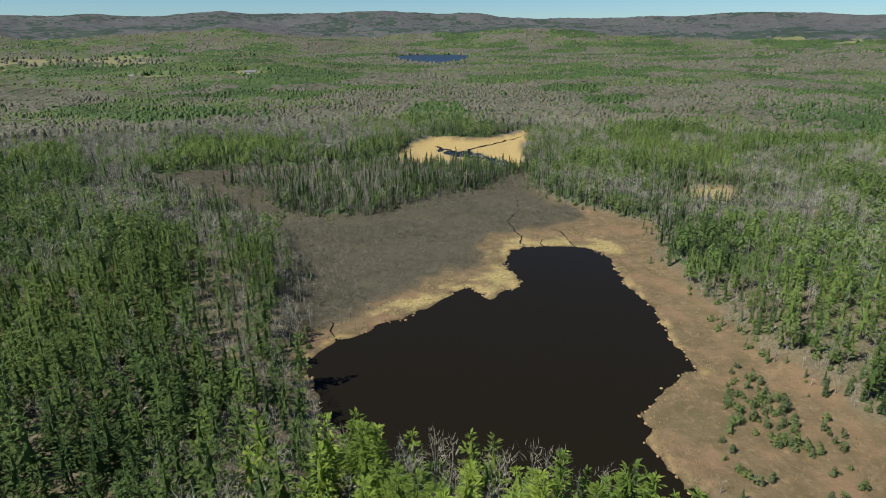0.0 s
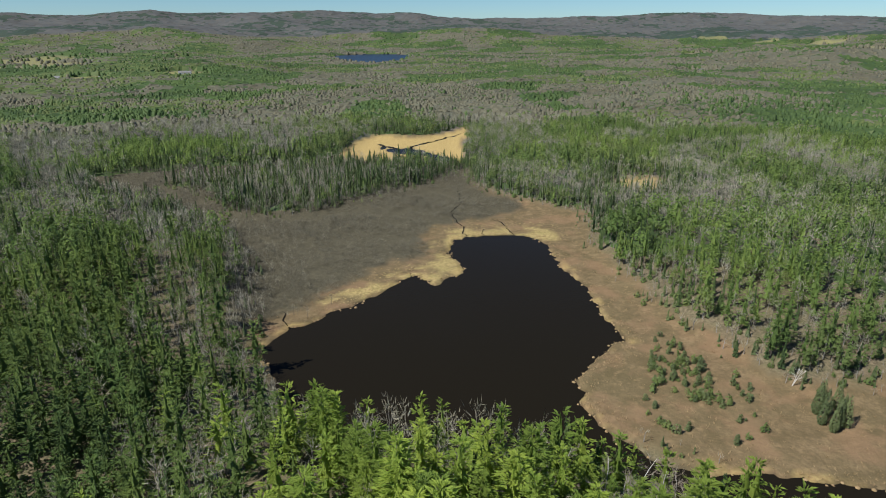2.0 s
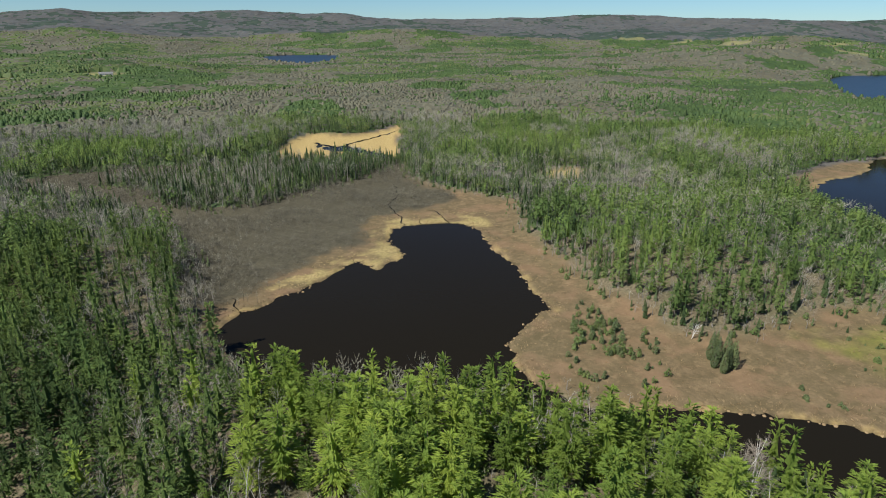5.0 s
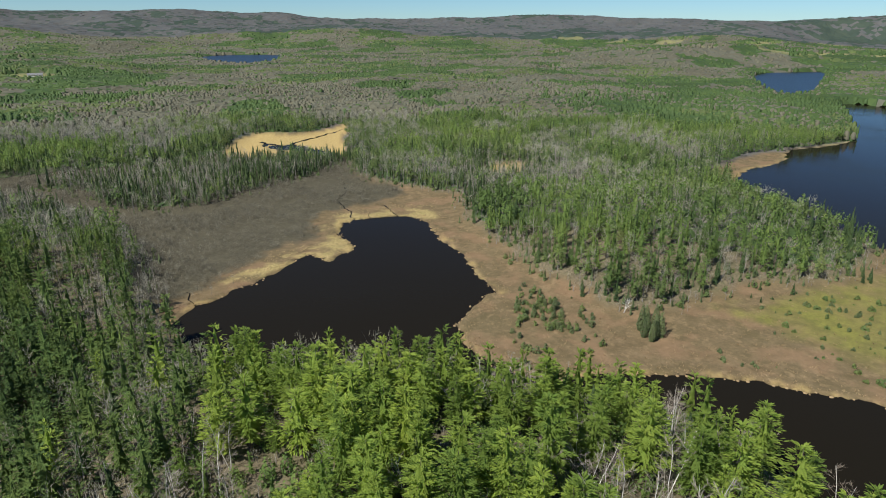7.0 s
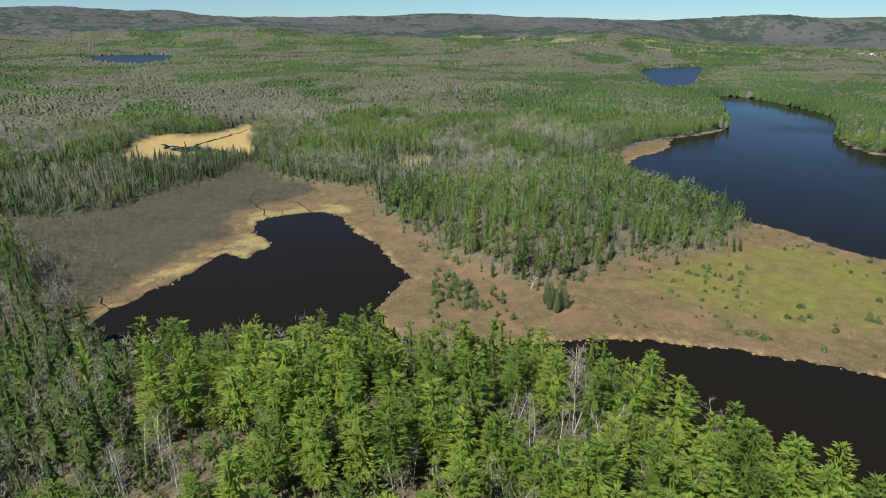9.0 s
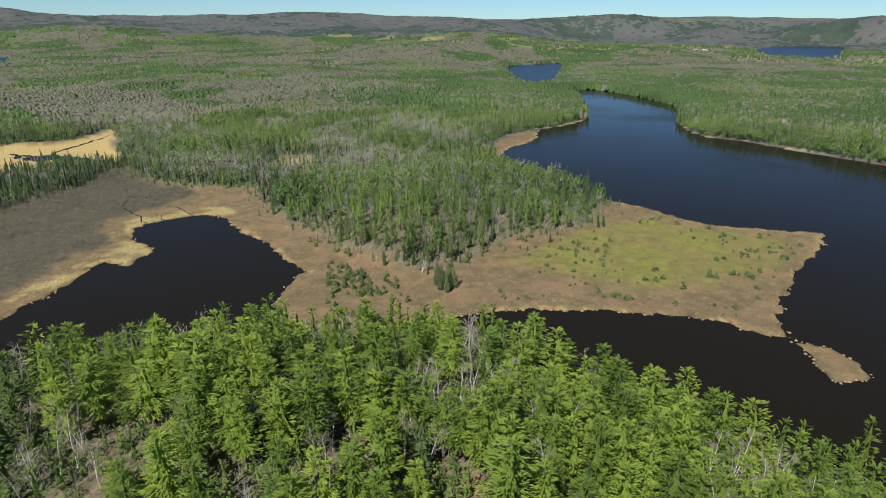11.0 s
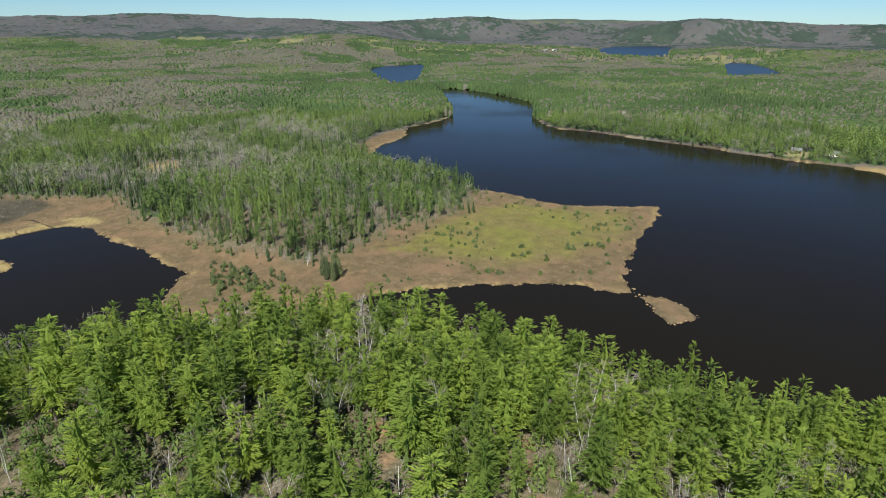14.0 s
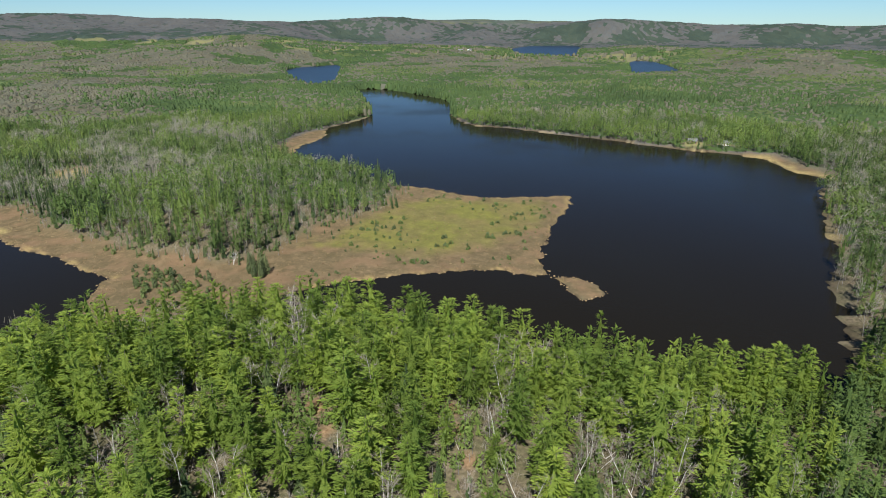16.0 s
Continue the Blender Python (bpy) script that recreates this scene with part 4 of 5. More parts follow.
MAKERS = (lambda k: single_pine(700 + 2 * k, 16.5 + 0.6 * k, 3.5 + 0.35 * (k % 3)), lambda k: single_spruce(720 + k, 14 + k, 2.1),
          lambda k: single_birch(740 + k, 12 + k, 2.8, 1 + k % 2), lambda k: single_sapling(760 + k, 7 + k, 2.6))
firsts = [[make(k) for k in range(6 if n == 0 else 4)] for n, make in enumerate(MAKERS)]
used = [0] * 5
rest = np.zeros(len(x), bool)
rng = np.random.default_rng(9)
order = np.nonzero(headland)[0]
order = order[np.argsort(np.hypot(x[order] - 30, y[order] - 0))]
LIMIT = (240, 120, 240, 60, 0)
for i in order:
    k = kind[i]
    if used[k] >= LIMIT[k]:
        rest[i] = True
        continue
    kit = firsts[k]
    m = Matrix.LocRotScale((x[i], y[i], z[i]), Euler((rng.normal(0, 0.025), rng.normal(0, 0.025), rng.uniform(0, 6.28))), None)
    size = (rng.uniform(0.82, 1.18) if rng.random() < 0.66 else rng.uniform(0.45, 0.8)) * small[i]
    girth = rng.uniform(1.1, 1.5)
    m = m @ Matrix.Diagonal((size * girth * rng.uniform(0.9, 1.1), size * girth * rng.uniform(0.9, 1.1), size, 1))
    if used[k] < len(kit):
        kit[used[k]].matrix_basis = m
    else:
        src = kit[used[k] % len(kit)]
        twin = copy_thing(src, Matrix.Identity(4))
        twin.matrix_basis = m
    used[k] += 1
# a close row of tall pines along the headland's shore
row = rounded(SOUTH_SHORE + [(40, 20)], 8)
row = row[(np.hypot(row[:, 0] - 40, row[:, 1] - 20) > 45)]
steps = np.r_[0, np.cumsum(np.hypot(*np.diff(row, axis=0).T))]
for k, at in enumerate(np.arange(3, steps[-1] - 3, 4.6)):
    px, py = np.interp(at, steps, row[:, 0]), np.interp(at, steps, row[:, 1])
    ax, ay = np.interp(at + 1, steps, row[:, 0]) - px, np.interp(at + 1, steps, row[:, 1]) - py
    inward = rng.uniform(4.0, 8.0) / math.hypot(ax, ay)
    px, py = px + ay * inward, py - ax * inward
    if px < -20 or float(shore(np.array([px]), np.array([py]))[0]) < 2 or rng.random() < 0.06:
        continue
    size = rng.uniform(0.92, 1.14) + 0.16 * float(step(85, 105, px) * step(75, 40, py)) - 0.24 * float(step(38, 50, px) * step(96, 80, px) * step(60, 70, py)) + 0.15 * float(step(-8, 2, px) * step(42, 34, px)) - 0.06 * float(step(-4, -10, px))
    m = Matrix.LocRotScale((px, py, float(height(np.array([px]), np.array([py]))[0]) - 0.2), Euler((0, 0, rng.uniform(0, 6.28))), Vector((size * 1.2, size * 1.2, size)))
    twin = copy_thing(firsts[0][k % 6], Matrix.Identity(4))
    twin.matrix_basis = m
# pale dead birches standing in the clearing
for k in range(16):
    a, q = rng.uniform(0, 6.28), rng.uniform(0.5, 6.0)
    px, py = 46 + q * math.cos(a), 14 + q * math.sin(a) * 0.8
    size = rng.uniform(0.75, 1.1)
    twin = copy_thing(firsts[2][k % 4], Matrix.Identity(4))
    twin.matrix_basis = Matrix.LocRotScale((px, py, float(height(np.array([px]), np.array([py]))[0]) - 0.2), Euler((rng.normal(0, 0.06), rng.normal(0, 0.06), a)), Vector((size, size, size)))
grow(x[rest], y[rest], z[rest], kind[rest], woods_of(NAMES, pines1, spruces1, bares1, leafies1), 360, small[rest])

# brush and saplings under the headland's trees
x, y = jitter(-75, 160, -120, 138, 2.9, 370)
d, f = shore(x, y), fen(x, y)
keep = (d > 2) & (f < -2) & (np.random.default_rng(371).random(len(x)) < 0.75)
x, y, d, f = x[keep], y[keep], d[keep], f[keep]
z = height(x, y, d, f)
low = np.random.default_rng(372).random(len(x))
under = [haze_shape(375 + k, 5.2, 1.5, 34, 1.5, 0.035) for k in range(4)]
grown = low < 0.5
planted("understorey_brush", "grey leafless brush between the pines", "brush", under, x[grown], y[grown], z[grown], 0.5 + 0.8 * low[grown], [twig_many, grey_bark], 376)
young = [pine_shape(380 + k, 7, 2.0, 6, 4, 3, 0.9, 0.16, 0.08) for k in range(2)] + [shard_shape(384 + k, 5.0, 1.9, 60, 0.55, 0.05, 0.6) for k in range(2)]
planted("young_firs", "small dark green firs between the pines", "trees", young, x[~grown], y[~grown], z[~grown], 0.4 + 0.9 * (low[~grown] - 0.5) / 0.5, [woods_many, dark_bark], 377)

x, y = jitter(-240, -30, 60, 345, 3.3, 390)
d, f = shore(x, y), fen(x, y)
rng = np.random.default_rng(391)
keep = (d > 2.5) & (f < -1.5) & (rng.random(len(x)) < 0.42)
x, y, d, f = x[keep], y[keep], d[keep], f[keep]
grey = fbm(x, y, 38, 47) + rng.normal(0, 0.03, len(x)) > 0.53
z, size = height(x, y, d, f) - 0.2, rng.uniform(0.45, 1.0, len(x))
planted("fir_thicket", "young firs filling the western woods, shade coloured into their green", "trees", [shard_shape(392 + k, 7.5, 2.2, 44, 0.7, 0.05, 0.6) for k in range(3)], x[~grey], y[~grey], z[~grey], size[~grey], [shady_many, dark_bark], 396)
planted("birch_thicket", "slim grey leafless birches filling the western woods", "trees", [haze_shape(397 + k, 9.5, 1.7, 26, 1.7, 0.055) for k in range(3)], x[grey], y[grey], z[grey], size[grey] * 1.2, [twig_many, dull_bark], 399)

# ---- middle distance ----
pines2 = [pine_shape(203 + k, 12.5 + k, 3.3, 6, 4, 3, 1.7, 0.34, 0.34) for k in range(2)] + [shard_shape(205 + k, 11.5 + k, 3.4, 46, 0.95, 0.42, 0.36, 1, True, 0.2) for k in range(4)]
spruces2 = [tier_shape(220 + k, 12.5 + k, 1.5, 6, 7, 0.06) for k in range(4)]
bares2 = [haze_shape(240 + k, 10.5 + k, 3.1, 36, 1.9, 0.095, 0.72, 0.24) for k in range(5)]
leafies2 = [shard_shape(260 + k, 10.5 + k, 3.4, 44, 0.95, 0.42, 0.38) for k in range(4)]
x, y, z, d, f, kind = stand(5.4, 330, 760, 400, (-560, 790, -320, 790))
grow(x, y, z, kind, woods_of(MIXED, pines2, spruces2, bares2, leafies2), 420, 0.74 + 0.62 * fbm(x, y, 24, 78, 2))
x, y = jitter(-230, 250, 330, 720, 3.9, 430)
d, f, isle = shore(x, y), fen(x, y), from_line(isle_line, x, y)
rng = np.random.default_rng(431)
keep = (d > 2.5) & (f < -1) & (((isle > 0) & (rng.random(len(x)) < 0.12 + 0.45 * step(-70, 10, x))) | ((f > -26) & (rng.random(len(x)) < 0.5)))
x, y, d, f = x[keep], y[keep], d[keep], f[keep]
planted("swamp_spruces", "slim dark swamp spruces crowded along the fen", "trees", spruces2, x, y, height(x, y, d, f) - 0.2, rng.uniform(0.5, 1.0, len(x)) * np.where(y > 465, 0.72, 1.0), [spruce_many, dark_bark], 432)

# grey stems: the drowned west of the isle, and the birch scrub west of the pond
x, y = jitter(-170, 60, 205, 520, 3.3, 434)
d, f, isle = shore(x, y), fen(x, y), from_line(isle_line, x, y)
rng = np.random.default_rng(435)
keep = (d > 4) & (((isle > -2) & (rng.random(len(x)) < 0.75 - 0.5 * step(-70, 10, x))) |
                  ((f > -4) & (x < -8) & (y < 345) & (y > 208) & (rng.random(len(x)) < 0.30 * step(46, 6, f + (fbm(x, y, 20, 85) - 0.5) * 30))))
x, y, d, f, isle = x[keep], y[keep], d[keep], f[keep], isle[keep]
slim = [haze_shape(436 + k, 9.5, 1.5, 40, 1.6, 0.045) for k in range(4)]
planted("grey_birch_scrub", "slim grey leafless birches crowding the fen", "trees", slim, x, y, height(x, y, d, f) - 0.2,
        rng.uniform(0.55, 1.2, len(x)) * np.where(isle > -3, 1.0, 0.55 + 0.45 * step(24, 0, f)), [twig_many, dull_bark], 438)

# scrub where the woods thin out into the fen
x, y = jitter(-160, 340, 100, 520, 2.9, 440)
d, f = shore(x, y), fen(x, y)
rng = np.random.default_rng(441)
keep = (d > 2.5) & (rng.random(len(x)) < 0.55 * step(11, 0, f) * step(-26, -8, f)) & (from_line(islet_line, x, y) < -5)
x, y, d, f = x[keep], y[keep], d[keep], f[keep]
z, pick = height(x, y, d, f), rng.random(len(x))
kit = ((0, 0.45, "edge_brush", "grey leafless brush at the edge of the fen", [haze_shape(445 + k, 4.2, 1.3, 18, 1.5, 0.05) for k in range(3)], [twig_many, grey_bark]),
       (0.45, 0.75, "edge_saplings", "young spruces at the edge of the fen", [tier_shape(450 + k, 5, 1.1, 5, 7, 0.05) for k in range(3)], [cedar_many, dark_bark]),
       (0.75, 1.1, "edge_shrubs", "fresh green shrubs at the edge of the fen", [shard_shape(455 + k, 3.0, 1.4, 30, 0.75, 0.02, 0.5) for k in range(3)], [fresh_many, grey_bark]))
for lo, hi, name, label, shapes, mats in kit:
    mine = (pick >= lo) & (pick < hi)
    planted(name, label, "scrub", shapes, x[mine], y[mine], z[mine], rng.uniform(0.4, 1.2, mine.sum()), mats, 460)

# ---- far woods ----
def canopy(count, tall, wide, seed, points=4):
    return [dome_shape(seed + k, tall + 0.12 * tall * (k % 3), wide, points, 0.1 if wide < 5 else 0.02) for k in range(count)]


def cones(count, tall, wide, skirts, points, seed):
    return [tier_shape(seed + k, tall + 0.12 * tall * (k % 3), wide, skirts, points, 0.05, 0.8, False) for k in range(count)]


def canopy_sheet(cell, near, far, seed, box, level, rough, mats):
    """The closed roof of the far woods: one leafy facet beside another, uneven, coming down to the ground at clearings and shores."""
    rng = r_(seed)
    ax, ay = np.arange(box[0], box[1], cell), np.arange(box[2], box[3], cell)
    x, y = np.meshgrid(ax, ay)
    x, y = x + rng.uniform(-0.4, 0.4, x.shape) * cell, y + rng.uniform(-0.4, 0.4, x.shape) * cell
    seen = in_reach(x, y, near - 1.5 * cell, far + 1.5 * cell)
    d, f, z, open_land = np.full(x.shape, -9.0), np.full(x.shape, 9.0), np.zeros(x.shape), np.zeros(x.shape)
    d[seen], f[seen] = shore(x[seen], y[seen]), fen(x[seen], y[seen])
    z[seen], open_land[seen] = height(x[seen], y[seen], d[seen], f[seen]), meadow(x[seen], y[seen])
    bank = 5.0 if far < 800 else 0.0
    wooded = step(bank, bank + 1.3 * cell, d) * step(-2, -10, f) * step(0.5, 0.2, open_land) * step(near - cell, near + 3 * cell, np.hypot(x + 20, y + 40))
    z = z - 0.6 + wooded * (level * (0.50 + 1.0 * fbm(x, y, 40, 79)) + rng.uniform(-rough, rough, x.shape))
    ok = seen & (d > (4.0 if far < 800 else -2.5 * cell))
    corner = [(slice(None, -1), slice(None, -1)), (slice(None, -1), slice(1, None)), (slice(1, None), slice(1, None)), (slice(1, None), slice(None, -1))]
    full = ok[corner[0]] & ok[corner[1]] & ok[corner[2]] & ok[corner[3]] & (sum(wooded[c] for c in corner) > 0.5)
    v = np.stack([np.stack([x[c][full], y[c][full], z[c][full]], -1) for c in corner], 1)
    mid = v.mean(1)
    kind = kinds_of(mid[:, 0], mid[:, 1], d[corner[0]][full], f[corner[0]][full], seed + 2)
    tint = np.clip(0.6 * rng.random(len(mid)) + 2.2 * (fbm(mid[:, 0], mid[:, 1], 75, 91) - 0.5) + 0.22, 0, 1)
    ob = new("far_canopy", mesh_of("far_canopy", v.reshape(-1, 3), np.arange(len(mid) * 4).reshape(-1, 4), mats, kind, tint=np.repeat(tint, 4)))
    tagged(ob, "closed roof of green and grey distant woods", "trees", kind="stuff")


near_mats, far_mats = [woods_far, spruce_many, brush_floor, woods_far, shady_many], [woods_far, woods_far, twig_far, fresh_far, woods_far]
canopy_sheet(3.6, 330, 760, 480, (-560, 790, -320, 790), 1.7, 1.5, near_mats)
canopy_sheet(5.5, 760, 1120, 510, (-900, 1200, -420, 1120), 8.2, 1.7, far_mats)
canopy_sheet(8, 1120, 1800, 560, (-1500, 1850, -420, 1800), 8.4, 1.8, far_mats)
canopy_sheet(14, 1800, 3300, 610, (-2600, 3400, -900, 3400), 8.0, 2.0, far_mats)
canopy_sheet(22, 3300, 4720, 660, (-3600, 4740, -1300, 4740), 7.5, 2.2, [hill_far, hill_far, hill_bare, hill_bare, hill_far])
x, y, z, d, f, kind = stand(7.6, 760, 1120, 500, (-900, 1200, -420, 1120))
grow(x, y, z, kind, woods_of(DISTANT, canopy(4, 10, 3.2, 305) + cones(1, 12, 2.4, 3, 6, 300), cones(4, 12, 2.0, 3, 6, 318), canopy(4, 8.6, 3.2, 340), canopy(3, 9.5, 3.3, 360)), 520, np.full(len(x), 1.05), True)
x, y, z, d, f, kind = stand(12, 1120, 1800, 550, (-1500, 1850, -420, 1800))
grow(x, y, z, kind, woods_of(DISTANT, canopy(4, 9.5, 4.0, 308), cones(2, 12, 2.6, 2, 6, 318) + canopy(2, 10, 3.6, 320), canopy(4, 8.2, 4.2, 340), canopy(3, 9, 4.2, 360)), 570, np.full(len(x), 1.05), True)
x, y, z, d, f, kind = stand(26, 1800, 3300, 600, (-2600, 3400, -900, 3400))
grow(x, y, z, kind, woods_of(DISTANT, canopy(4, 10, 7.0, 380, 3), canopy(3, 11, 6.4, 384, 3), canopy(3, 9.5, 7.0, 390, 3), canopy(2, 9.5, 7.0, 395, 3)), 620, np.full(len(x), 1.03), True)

# ---- the fen: thicket, tussocks, shrubs ----


def tuft_shape(seed, count, length, width, spread, lift):
    rng = r_(seed)
    v, f = [], []
    for k in range(count):
        az, at = rng.uniform(0, 6.28), rng.normal(0, spread, 2)
        way = np.array([math.cos(az) * 0.6, math.sin(az) * 0.6, lift]) * length * rng.uniform(0.6, 1.2)
        e = np.array([-math.sin(az), math.cos(az), 0]) * width
        a = np.array([at[0], at[1], -0.1])
        v += [a - e, a + e, a + way]
        f.append((3 * k, 3 * k + 1, 3 * k + 2))
    return [(np.array(v), np.array(f), 0)]


def mound_shape(seed):
    """A ragged hummock of sedge at the water's edge."""
    rng = r_(seed)
    v, f = [(0, 0, 0.42)], []
    for ring, (r, z) in enumerate(((0.5, 0.34), (0.85, -0.25))):
        for k in range(7):
            a = 6.283 * k / 7
            q = r * rng.uniform(0.75, 1.2)
            v.append((math.cos(a) * q, math.sin(a) * q, z + rng.normal(0, 0.06)))
    for k in range(7):
        a, b = 1 + k, 1 + (k + 1) % 7
        f += [(0, a, b), (a, a + 7, b + 7), (a, b + 7, b)]
    return [(np.array(v, float), np.array(f), 0)]


x, y = jitter(-215, 100, 185, 500, 3.0, 800)
w = from_line(brush_line, x, y) + (fbm(x, y, 12, 81) - 0.5) * 16
keep = (w > 0) & (shore(x, y) > 3) & (RNG.random(len(x)) < step(0.30, 0.52, fbm(x, y, 17, 82)) + 0.10) & (from_line(gold_line, x, y) < 3)
x, y = x[keep], y[keep]
alder = [haze_shape(810 + k, 3.0, 2.3, 64, 0.85, 0.055)[:1] for k in range(5)]
planted("alder_thicket", "grey-brown leafless alder thicket on the fen", "thicket", alder, x, y, height(x, y), RNG.uniform(0.5, 1.2, len(x)) * (0.40 + 1.4 * fbm(x, y, 22, 83)), [brush_mat], 820)

x, y = jitter(-60, 360, 0, 345, 1.9, 830)
d, f = shore(x, y), fen(x, y)
keep = (d > 0.3) & (f > -2) & (RNG.random(len(x)) < 0.18 + 0.75 * step(9, 1, d)) & (from_line(brush_line, x, y) < 4)
x, y, d, f = x[keep], y[keep], d[keep], f[keep]
sedge = [tuft_shape(840 + k, 7, 0.75, 0.09, 0.3, 0.8) for k in range(4)]
planted("sedge_tufts", "dry tan sedge tufts on the marsh", "sedge", sedge, x, y, height(x, y, d, f), RNG.uniform(0.6, 1.3, len(x)), [sedge_mat], 850)

x, y = jitter(-60, 360, -20, 345, 1.7, 860)
d = shore(x, y)
keep = (np.abs(d - 0.2) < 1.0) & (fen(x, y) > -4) & (RNG.random(len(x)) < 0.5)
x, y = x[keep], y[keep]
planted("tussocks", "ragged sedge hummocks along the water's edge", "tussocks", [mound_shape(870 + k) for k in range(4)], x, y, np.full(len(x), 0.08),
        RNG.uniform(0.35, 0.95, len(x)), [sedge_mat], 880, squash=RNG.uniform(0.4, 0.9, len(x)))

x, y = jitter(-60, 110, 200, 350, 1.9, 865)
d = shore(x, y)
keep = (d > 1.0) & (d < 26) & (from_line(gold_line, x, y) > -3) & (RNG.random(len(x)) < 0.75 * step(0.36, 0.58, fbm(x, y, 9, 86)))
x, y = x[keep], y[keep]
planted("straw_tussocks", "pale straw-coloured sedge hummocks behind the pond's shore", "tussocks", [mound_shape(874 + k) for k in range(4)], x, y, height(x, y),
        RNG.uniform(0.25, 0.75, len(x)), [straw_mat], 885, squash=RNG.uniform(0.5, 0.9, len(x)))


def cedar(seed, tall, wide):
    thing = tagged(new("cedar_tree"), "dense young grey-green cedar in a clump on the marsh", "tree", "cedar clump on the marsh")
    part("trunk", tube([(0, 0, -0.5), (0, 0, tall * 0.5), (0, 0, tall * 0.96)], (0.2, 0.13, 0.03), 6), dark_bark, thing)
    part("crown", shards(r_(seed), tall, wide, 420, 0.5, 0.01, 0.85), cedar_one, thing)
    return thing


def bog_shrub(seed, tall, wide, mat, label, group):
    thing = tagged(new("bog_shrub"), label, "shrub", group)
    part("stem", tube([(0, 0, -0.2), (0.05, 0, tall * 0.4), (0, 0.05, tall * 0.8)], (0.06, 0.04, 0.02), 4), grey_bark, thing)
    part("foliage", shards(r_(seed), tall, wide, 90, 0.36, 0.03, 0.5, 3), mat, thing)
    return thing


def spread_out(first, places, seed, lo, hi):
    rng = np.random.default_rng(seed)
    for n, (px, py) in enumerate(places):
        s = rng.uniform(lo, hi)
        m = Matrix.Translation((px, py, float(height(np.array([px]), np.array([py]))[0]) - 0.05)) @ Euler((0, 0, rng.uniform(0, 6.28))).to_matrix().to_4x4() @ Matrix.Diagonal((s, s, s * rng.uniform(0.8, 1.2), 1))
        if n < len(first):
            first[n].matrix_basis = m
        else:
            twin = copy_thing(first[n % len(first)], Matrix.Identity(4))
            twin.matrix_basis = m


def places_in(line, gap, seed, share, edge=0.0):
    rng = np.random.default_rng(seed)
    lo, hi = line.min(0), line.max(0)
    px, py = rng.uniform(lo, hi, (int((hi - lo).prod() / gap**2), 2)).T
    ok = (from_line(line, px, py) > edge) & (rng.random(len(px)) < share * 2 * step(0.3, 0.65, fbm(px, py, 18, seed))) & (shore(px, py) > 2.5)
    return list(zip(px[ok], py[ok]))


SHRUB_PATCH = rounded([(76, 138), (80, 128), (96, 119), (112, 132), (118, 160), (112, 190), (100, 186), (86, 160)], 4)
PENINSULA = rounded([(140, 100), (165, 84), (190, 60), (204, 24), (240, 38), (330, 62), (308, 100), (300, 160), (220, 148), (160, 140)], 4)
green = "low bright green shrub standing in brown marsh sedge"
kit = [bog_shrub(900 + k, 2.4, 0.95, cedar_one if k % 3 else fresh_one, green, "shrubs of the marsh flat") for k in range(4)]
spread_out(kit, places_in(SHRUB_PATCH, 2.5, 905, 0.5), 906, 0.55, 1.55)
kit = [bog_shrub(910 + k, 1.3, 0.75, fresh_one if k % 2 else cedar_one, "small yellow-green bog shrub on the peninsula", "shrubs of the peninsula") for k in range(4)]
spread_out(kit, places_in(PENINSULA, 6.2, 915, 0.42, 2.0), 916, 0.5, 1.7)

kit = [cedar(930 + k, 11 + k, 2.5) for k in range(3)]
spread_out(kit, [(126, 128), (130, 132), (133, 129), (129, 125.5), (136, 135), (127, 124), (133, 138), (137, 133), (132, 126), (128, 133), (135, 140)], 931, 0.6, 0.95)
kit = [single_spruce(940 + k, 7 + k, 1.6) for k in range(2)]
for o in kit:
    tagged(o, "young spruce at the edge of the marsh", "tree", "young spruces of the marsh edge")
EDGE = rounded([(118, 176), (128, 150), (140, 132), (160, 140), (220, 140), (260, 142), (250, 152), (170, 156), (136, 152)], 3)
spread_out(kit, places_in(EDGE, 5.5, 945, 0.3), 946, 0.2, 0.9)


def dead_birch(seed, px, py, lean):
    thing = tagged(new("dead_birch"), "dead white birch with bare forked branches", "tree")
    trunk, twig = bare_limbs(r_(seed), 8, 2.4, 9, 4, 0.14, 2, 0.03)
    part("trunk", trunk, birch_bark, thing)
    part("branches", twig, birch_bark, thing)
    thing.matrix_basis = pose(px, py, float(height(np.array([px]), np.array([py]))[0]) - 0.1, lean, 0, 40)


dead_birch(950, 129.0, 146.5, 0)

# ---- houses ----
plaster = bark("white_boards", (0.62, 0.60, 0.56), (0.80, 0.78, 0.74), 1.5)
timber = bark("brown_boards", (0.16, 0.10, 0.06), (0.26, 0.17, 0.10), 1.5)
shingle = bark("grey_shingle", (0.13, 0.125, 0.12), (0.24, 0.23, 0.22), 1.2)


def pane_build(n, l, bsdf):
    bsdf.inputs["Base Color"].default_value = (0.02, 0.025, 0.03, 1)


pane_mat = material("window_glass", pane_build, 0.08, 0.5)


def box(lo, hi):
    (a, b, c), (d, e, f) = lo, hi
    v = np.array([(a, b, c), (d, b, c), (d, e, c), (a, e, c), (a, b, f), (d, b, f), (d, e, f), (a, e, f)], float)
    q = [(0, 3, 2, 1), (4, 5, 6, 7), (0, 1, 5, 4), (1, 2, 6, 5), (2, 3, 7, 6), (3, 0, 4, 7)]
    return v, np.array([t for a, b, c, d in q for t in ((a, b, c), (a, c, d))])


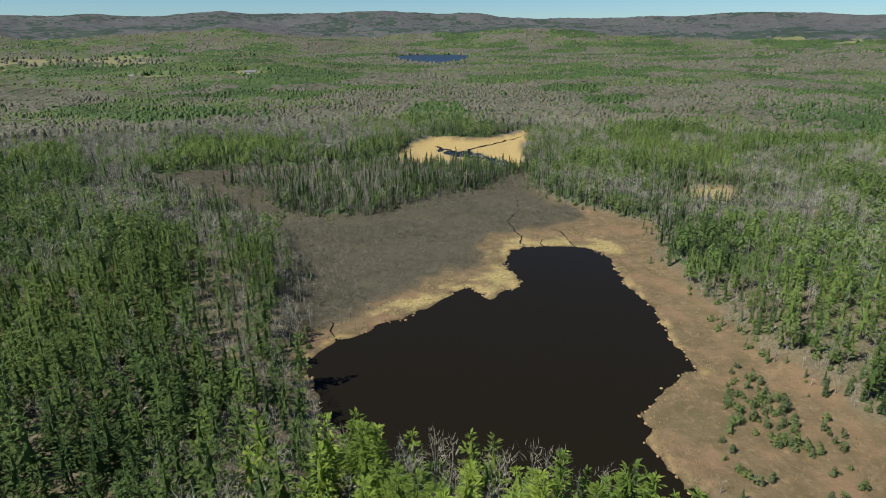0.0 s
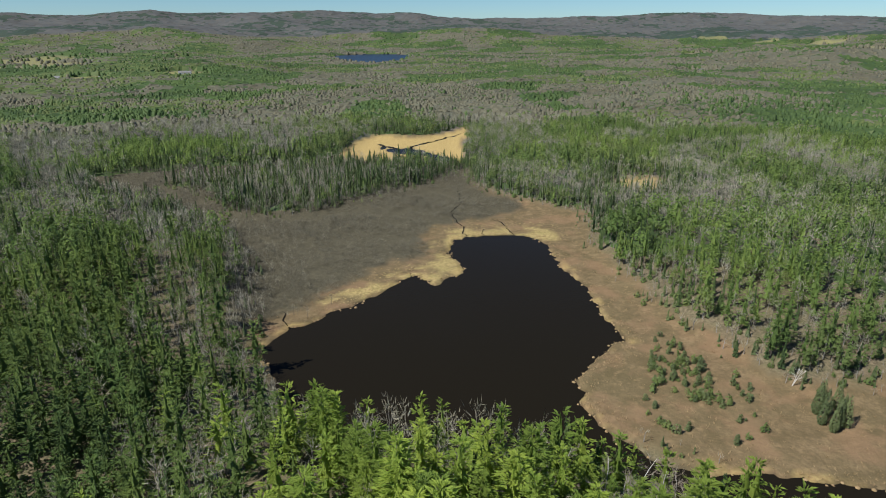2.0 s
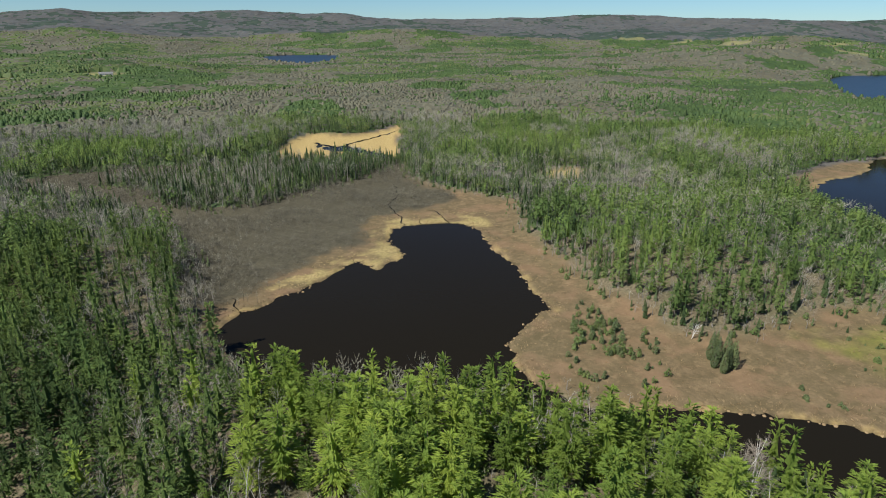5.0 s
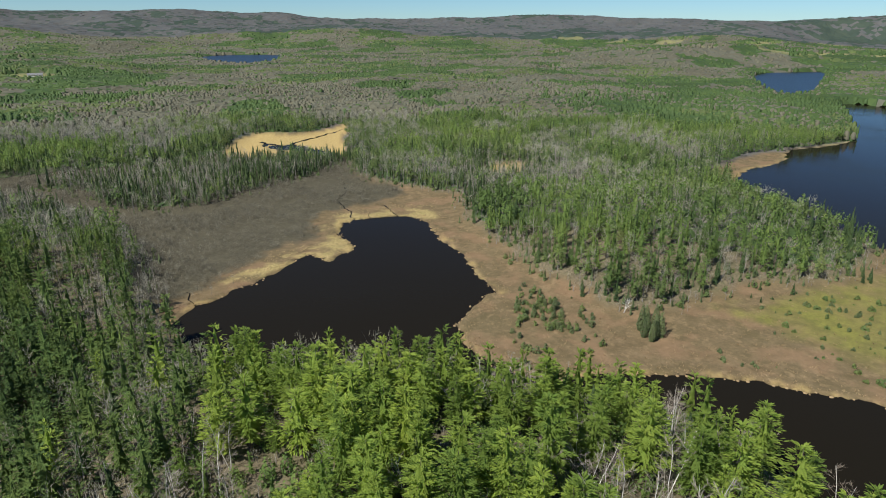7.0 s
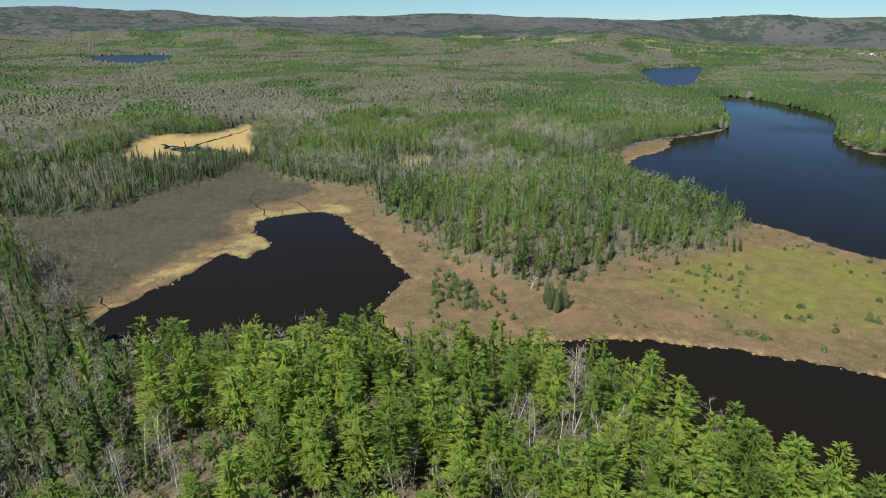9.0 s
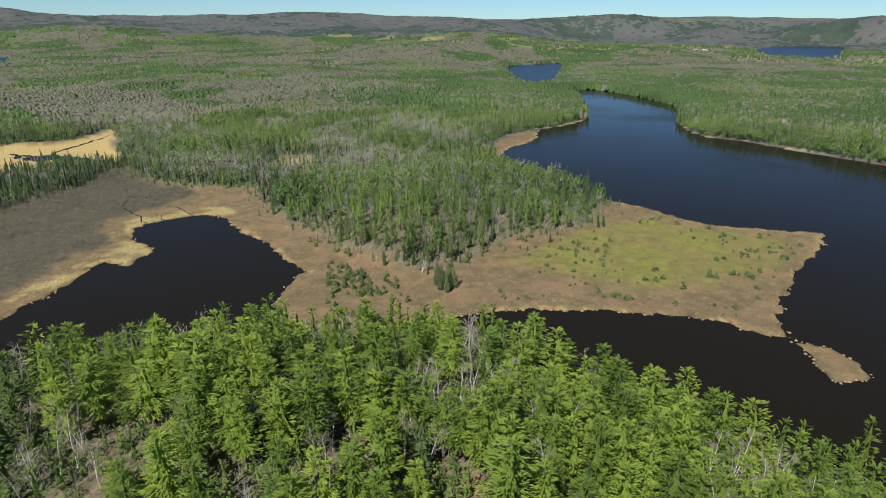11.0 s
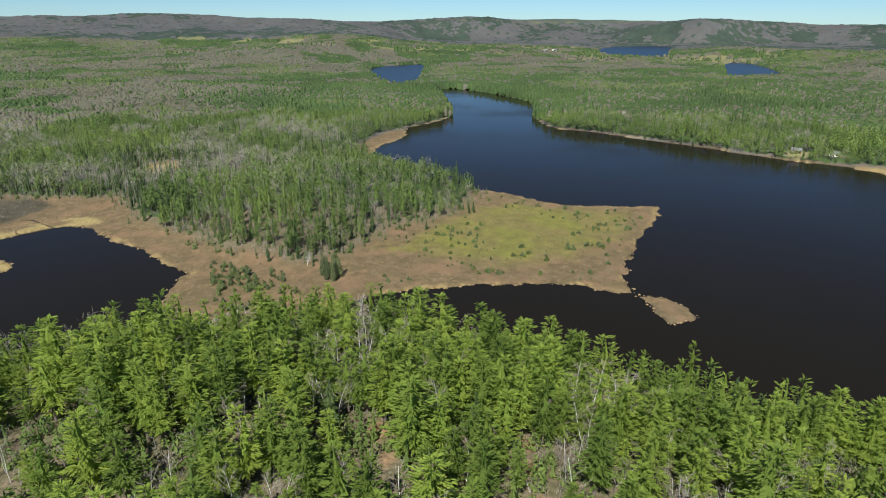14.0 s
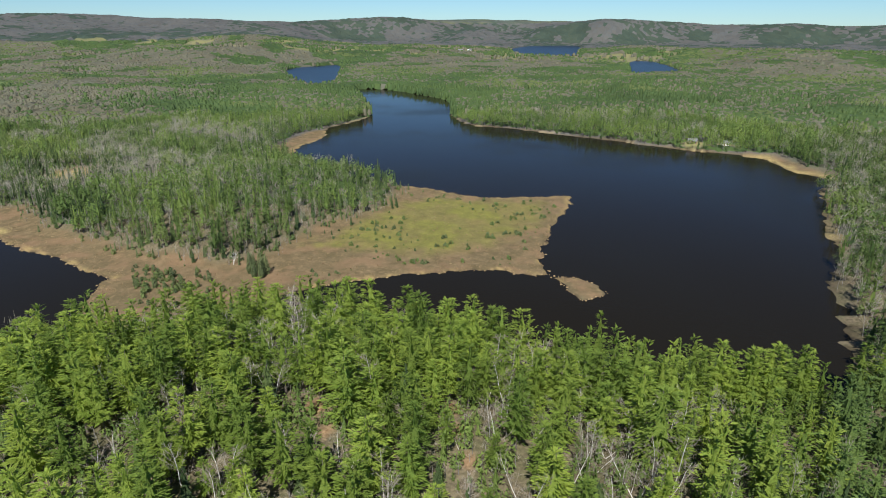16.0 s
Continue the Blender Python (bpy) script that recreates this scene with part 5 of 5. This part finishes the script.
def house(px, py, turn, long, deep, tall, wall_mat, label):
    """A small gabled house with eaves, door and windows."""
    thing = tagged(new("house"), label, "house")
    l2, d2, e = long / 2, deep / 2, 0.5
    part("wall", box((-l2, -d2, -0.6), (l2, d2, tall)), wall_mat, thing)
    ridge = tall + deep * 0.36
    v = [(-l2 - e, -d2 - e, tall - 0.15), (l2 + e, -d2 - e, tall - 0.15), (l2 + e, 0, ridge), (-l2 - e, 0, ridge), (-l2 - e, d2 + e, tall - 0.15), (l2 + e, d2 + e, tall - 0.15)]
    v += [(a, b, c - 0.2) for a, b, c in v]
    q = [(0, 1, 2, 3), (3, 2, 5, 4), (7, 6, 9, 8), (8, 9, 10, 11), (0, 6, 7, 1), (4, 5, 11, 10), (0, 3, 9, 6), (3, 4, 10, 9), (1, 7, 8, 2), (2, 8, 11, 5)]
    part("roof", (np.array(v, float), np.array([t for a, b, c, d in q for t in ((a, b, c), (a, c, d))])), shingle, thing)
    door = part("door", box((-0.5, -d2 - 0.06, 0), (0.5, -d2 + 0.02, 2.05)), timber, thing)
    part("handle", box((0.34, -d2 - 0.13, 1.0), (0.40, -d2 - 0.06, 1.06)), shingle, door)
    for wx in (-0.32, 0.32):
        window = part("window", box((wx * long - 0.7, -d2 - 0.08, 0.85), (wx * long + 0.7, -d2 + 0.02, 2.2)), plaster if wall_mat is timber else timber, thing)
        part("pane", box((wx * long - 0.58, -d2 - 0.10, 0.97), (wx * long + 0.58, -d2 - 0.05, 2.08)), pane_mat, window)
    part("chimney", box((long * 0.2, -0.3, tall), (long * 0.2 + 0.6, 0.3, ridge + 0.7)), shingle, thing)
    thing.matrix_basis = pose(px, py, float(height(np.array([float(px)]), np.array([float(py)]))[0]) - 0.05, 0, 0, turn)


house(-423, 1400, 10, 26, 9, 3.4, plaster, "long low white farm building beside dark trees")
house(-652, 1330, -8, 14, 8, 3.6, plaster, "white farmhouse by the pale road")
house(-560, 1322, 0, 18, 7, 3.0, timber, "brown barn in the pale fields")
house(596, 33, -80, 8, 6, 2.8, timber, "brown log cabin under the shore pines")
house(603, 4, -84, 7, 5, 2.6, plaster, "small white cabin under the shore pines")
house(765, 1455, 20, 16, 8, 3.4, plaster, "white house in a sandy clearing")
for n, (hx, hy) in enumerate(((2270, 1340), (2310, 1365), (2345, 1335), (2385, 1368))):
    house(hx, hy, -50 + 25 * n, 20, 12, 5.0, plaster, "pale house of a distant hamlet")
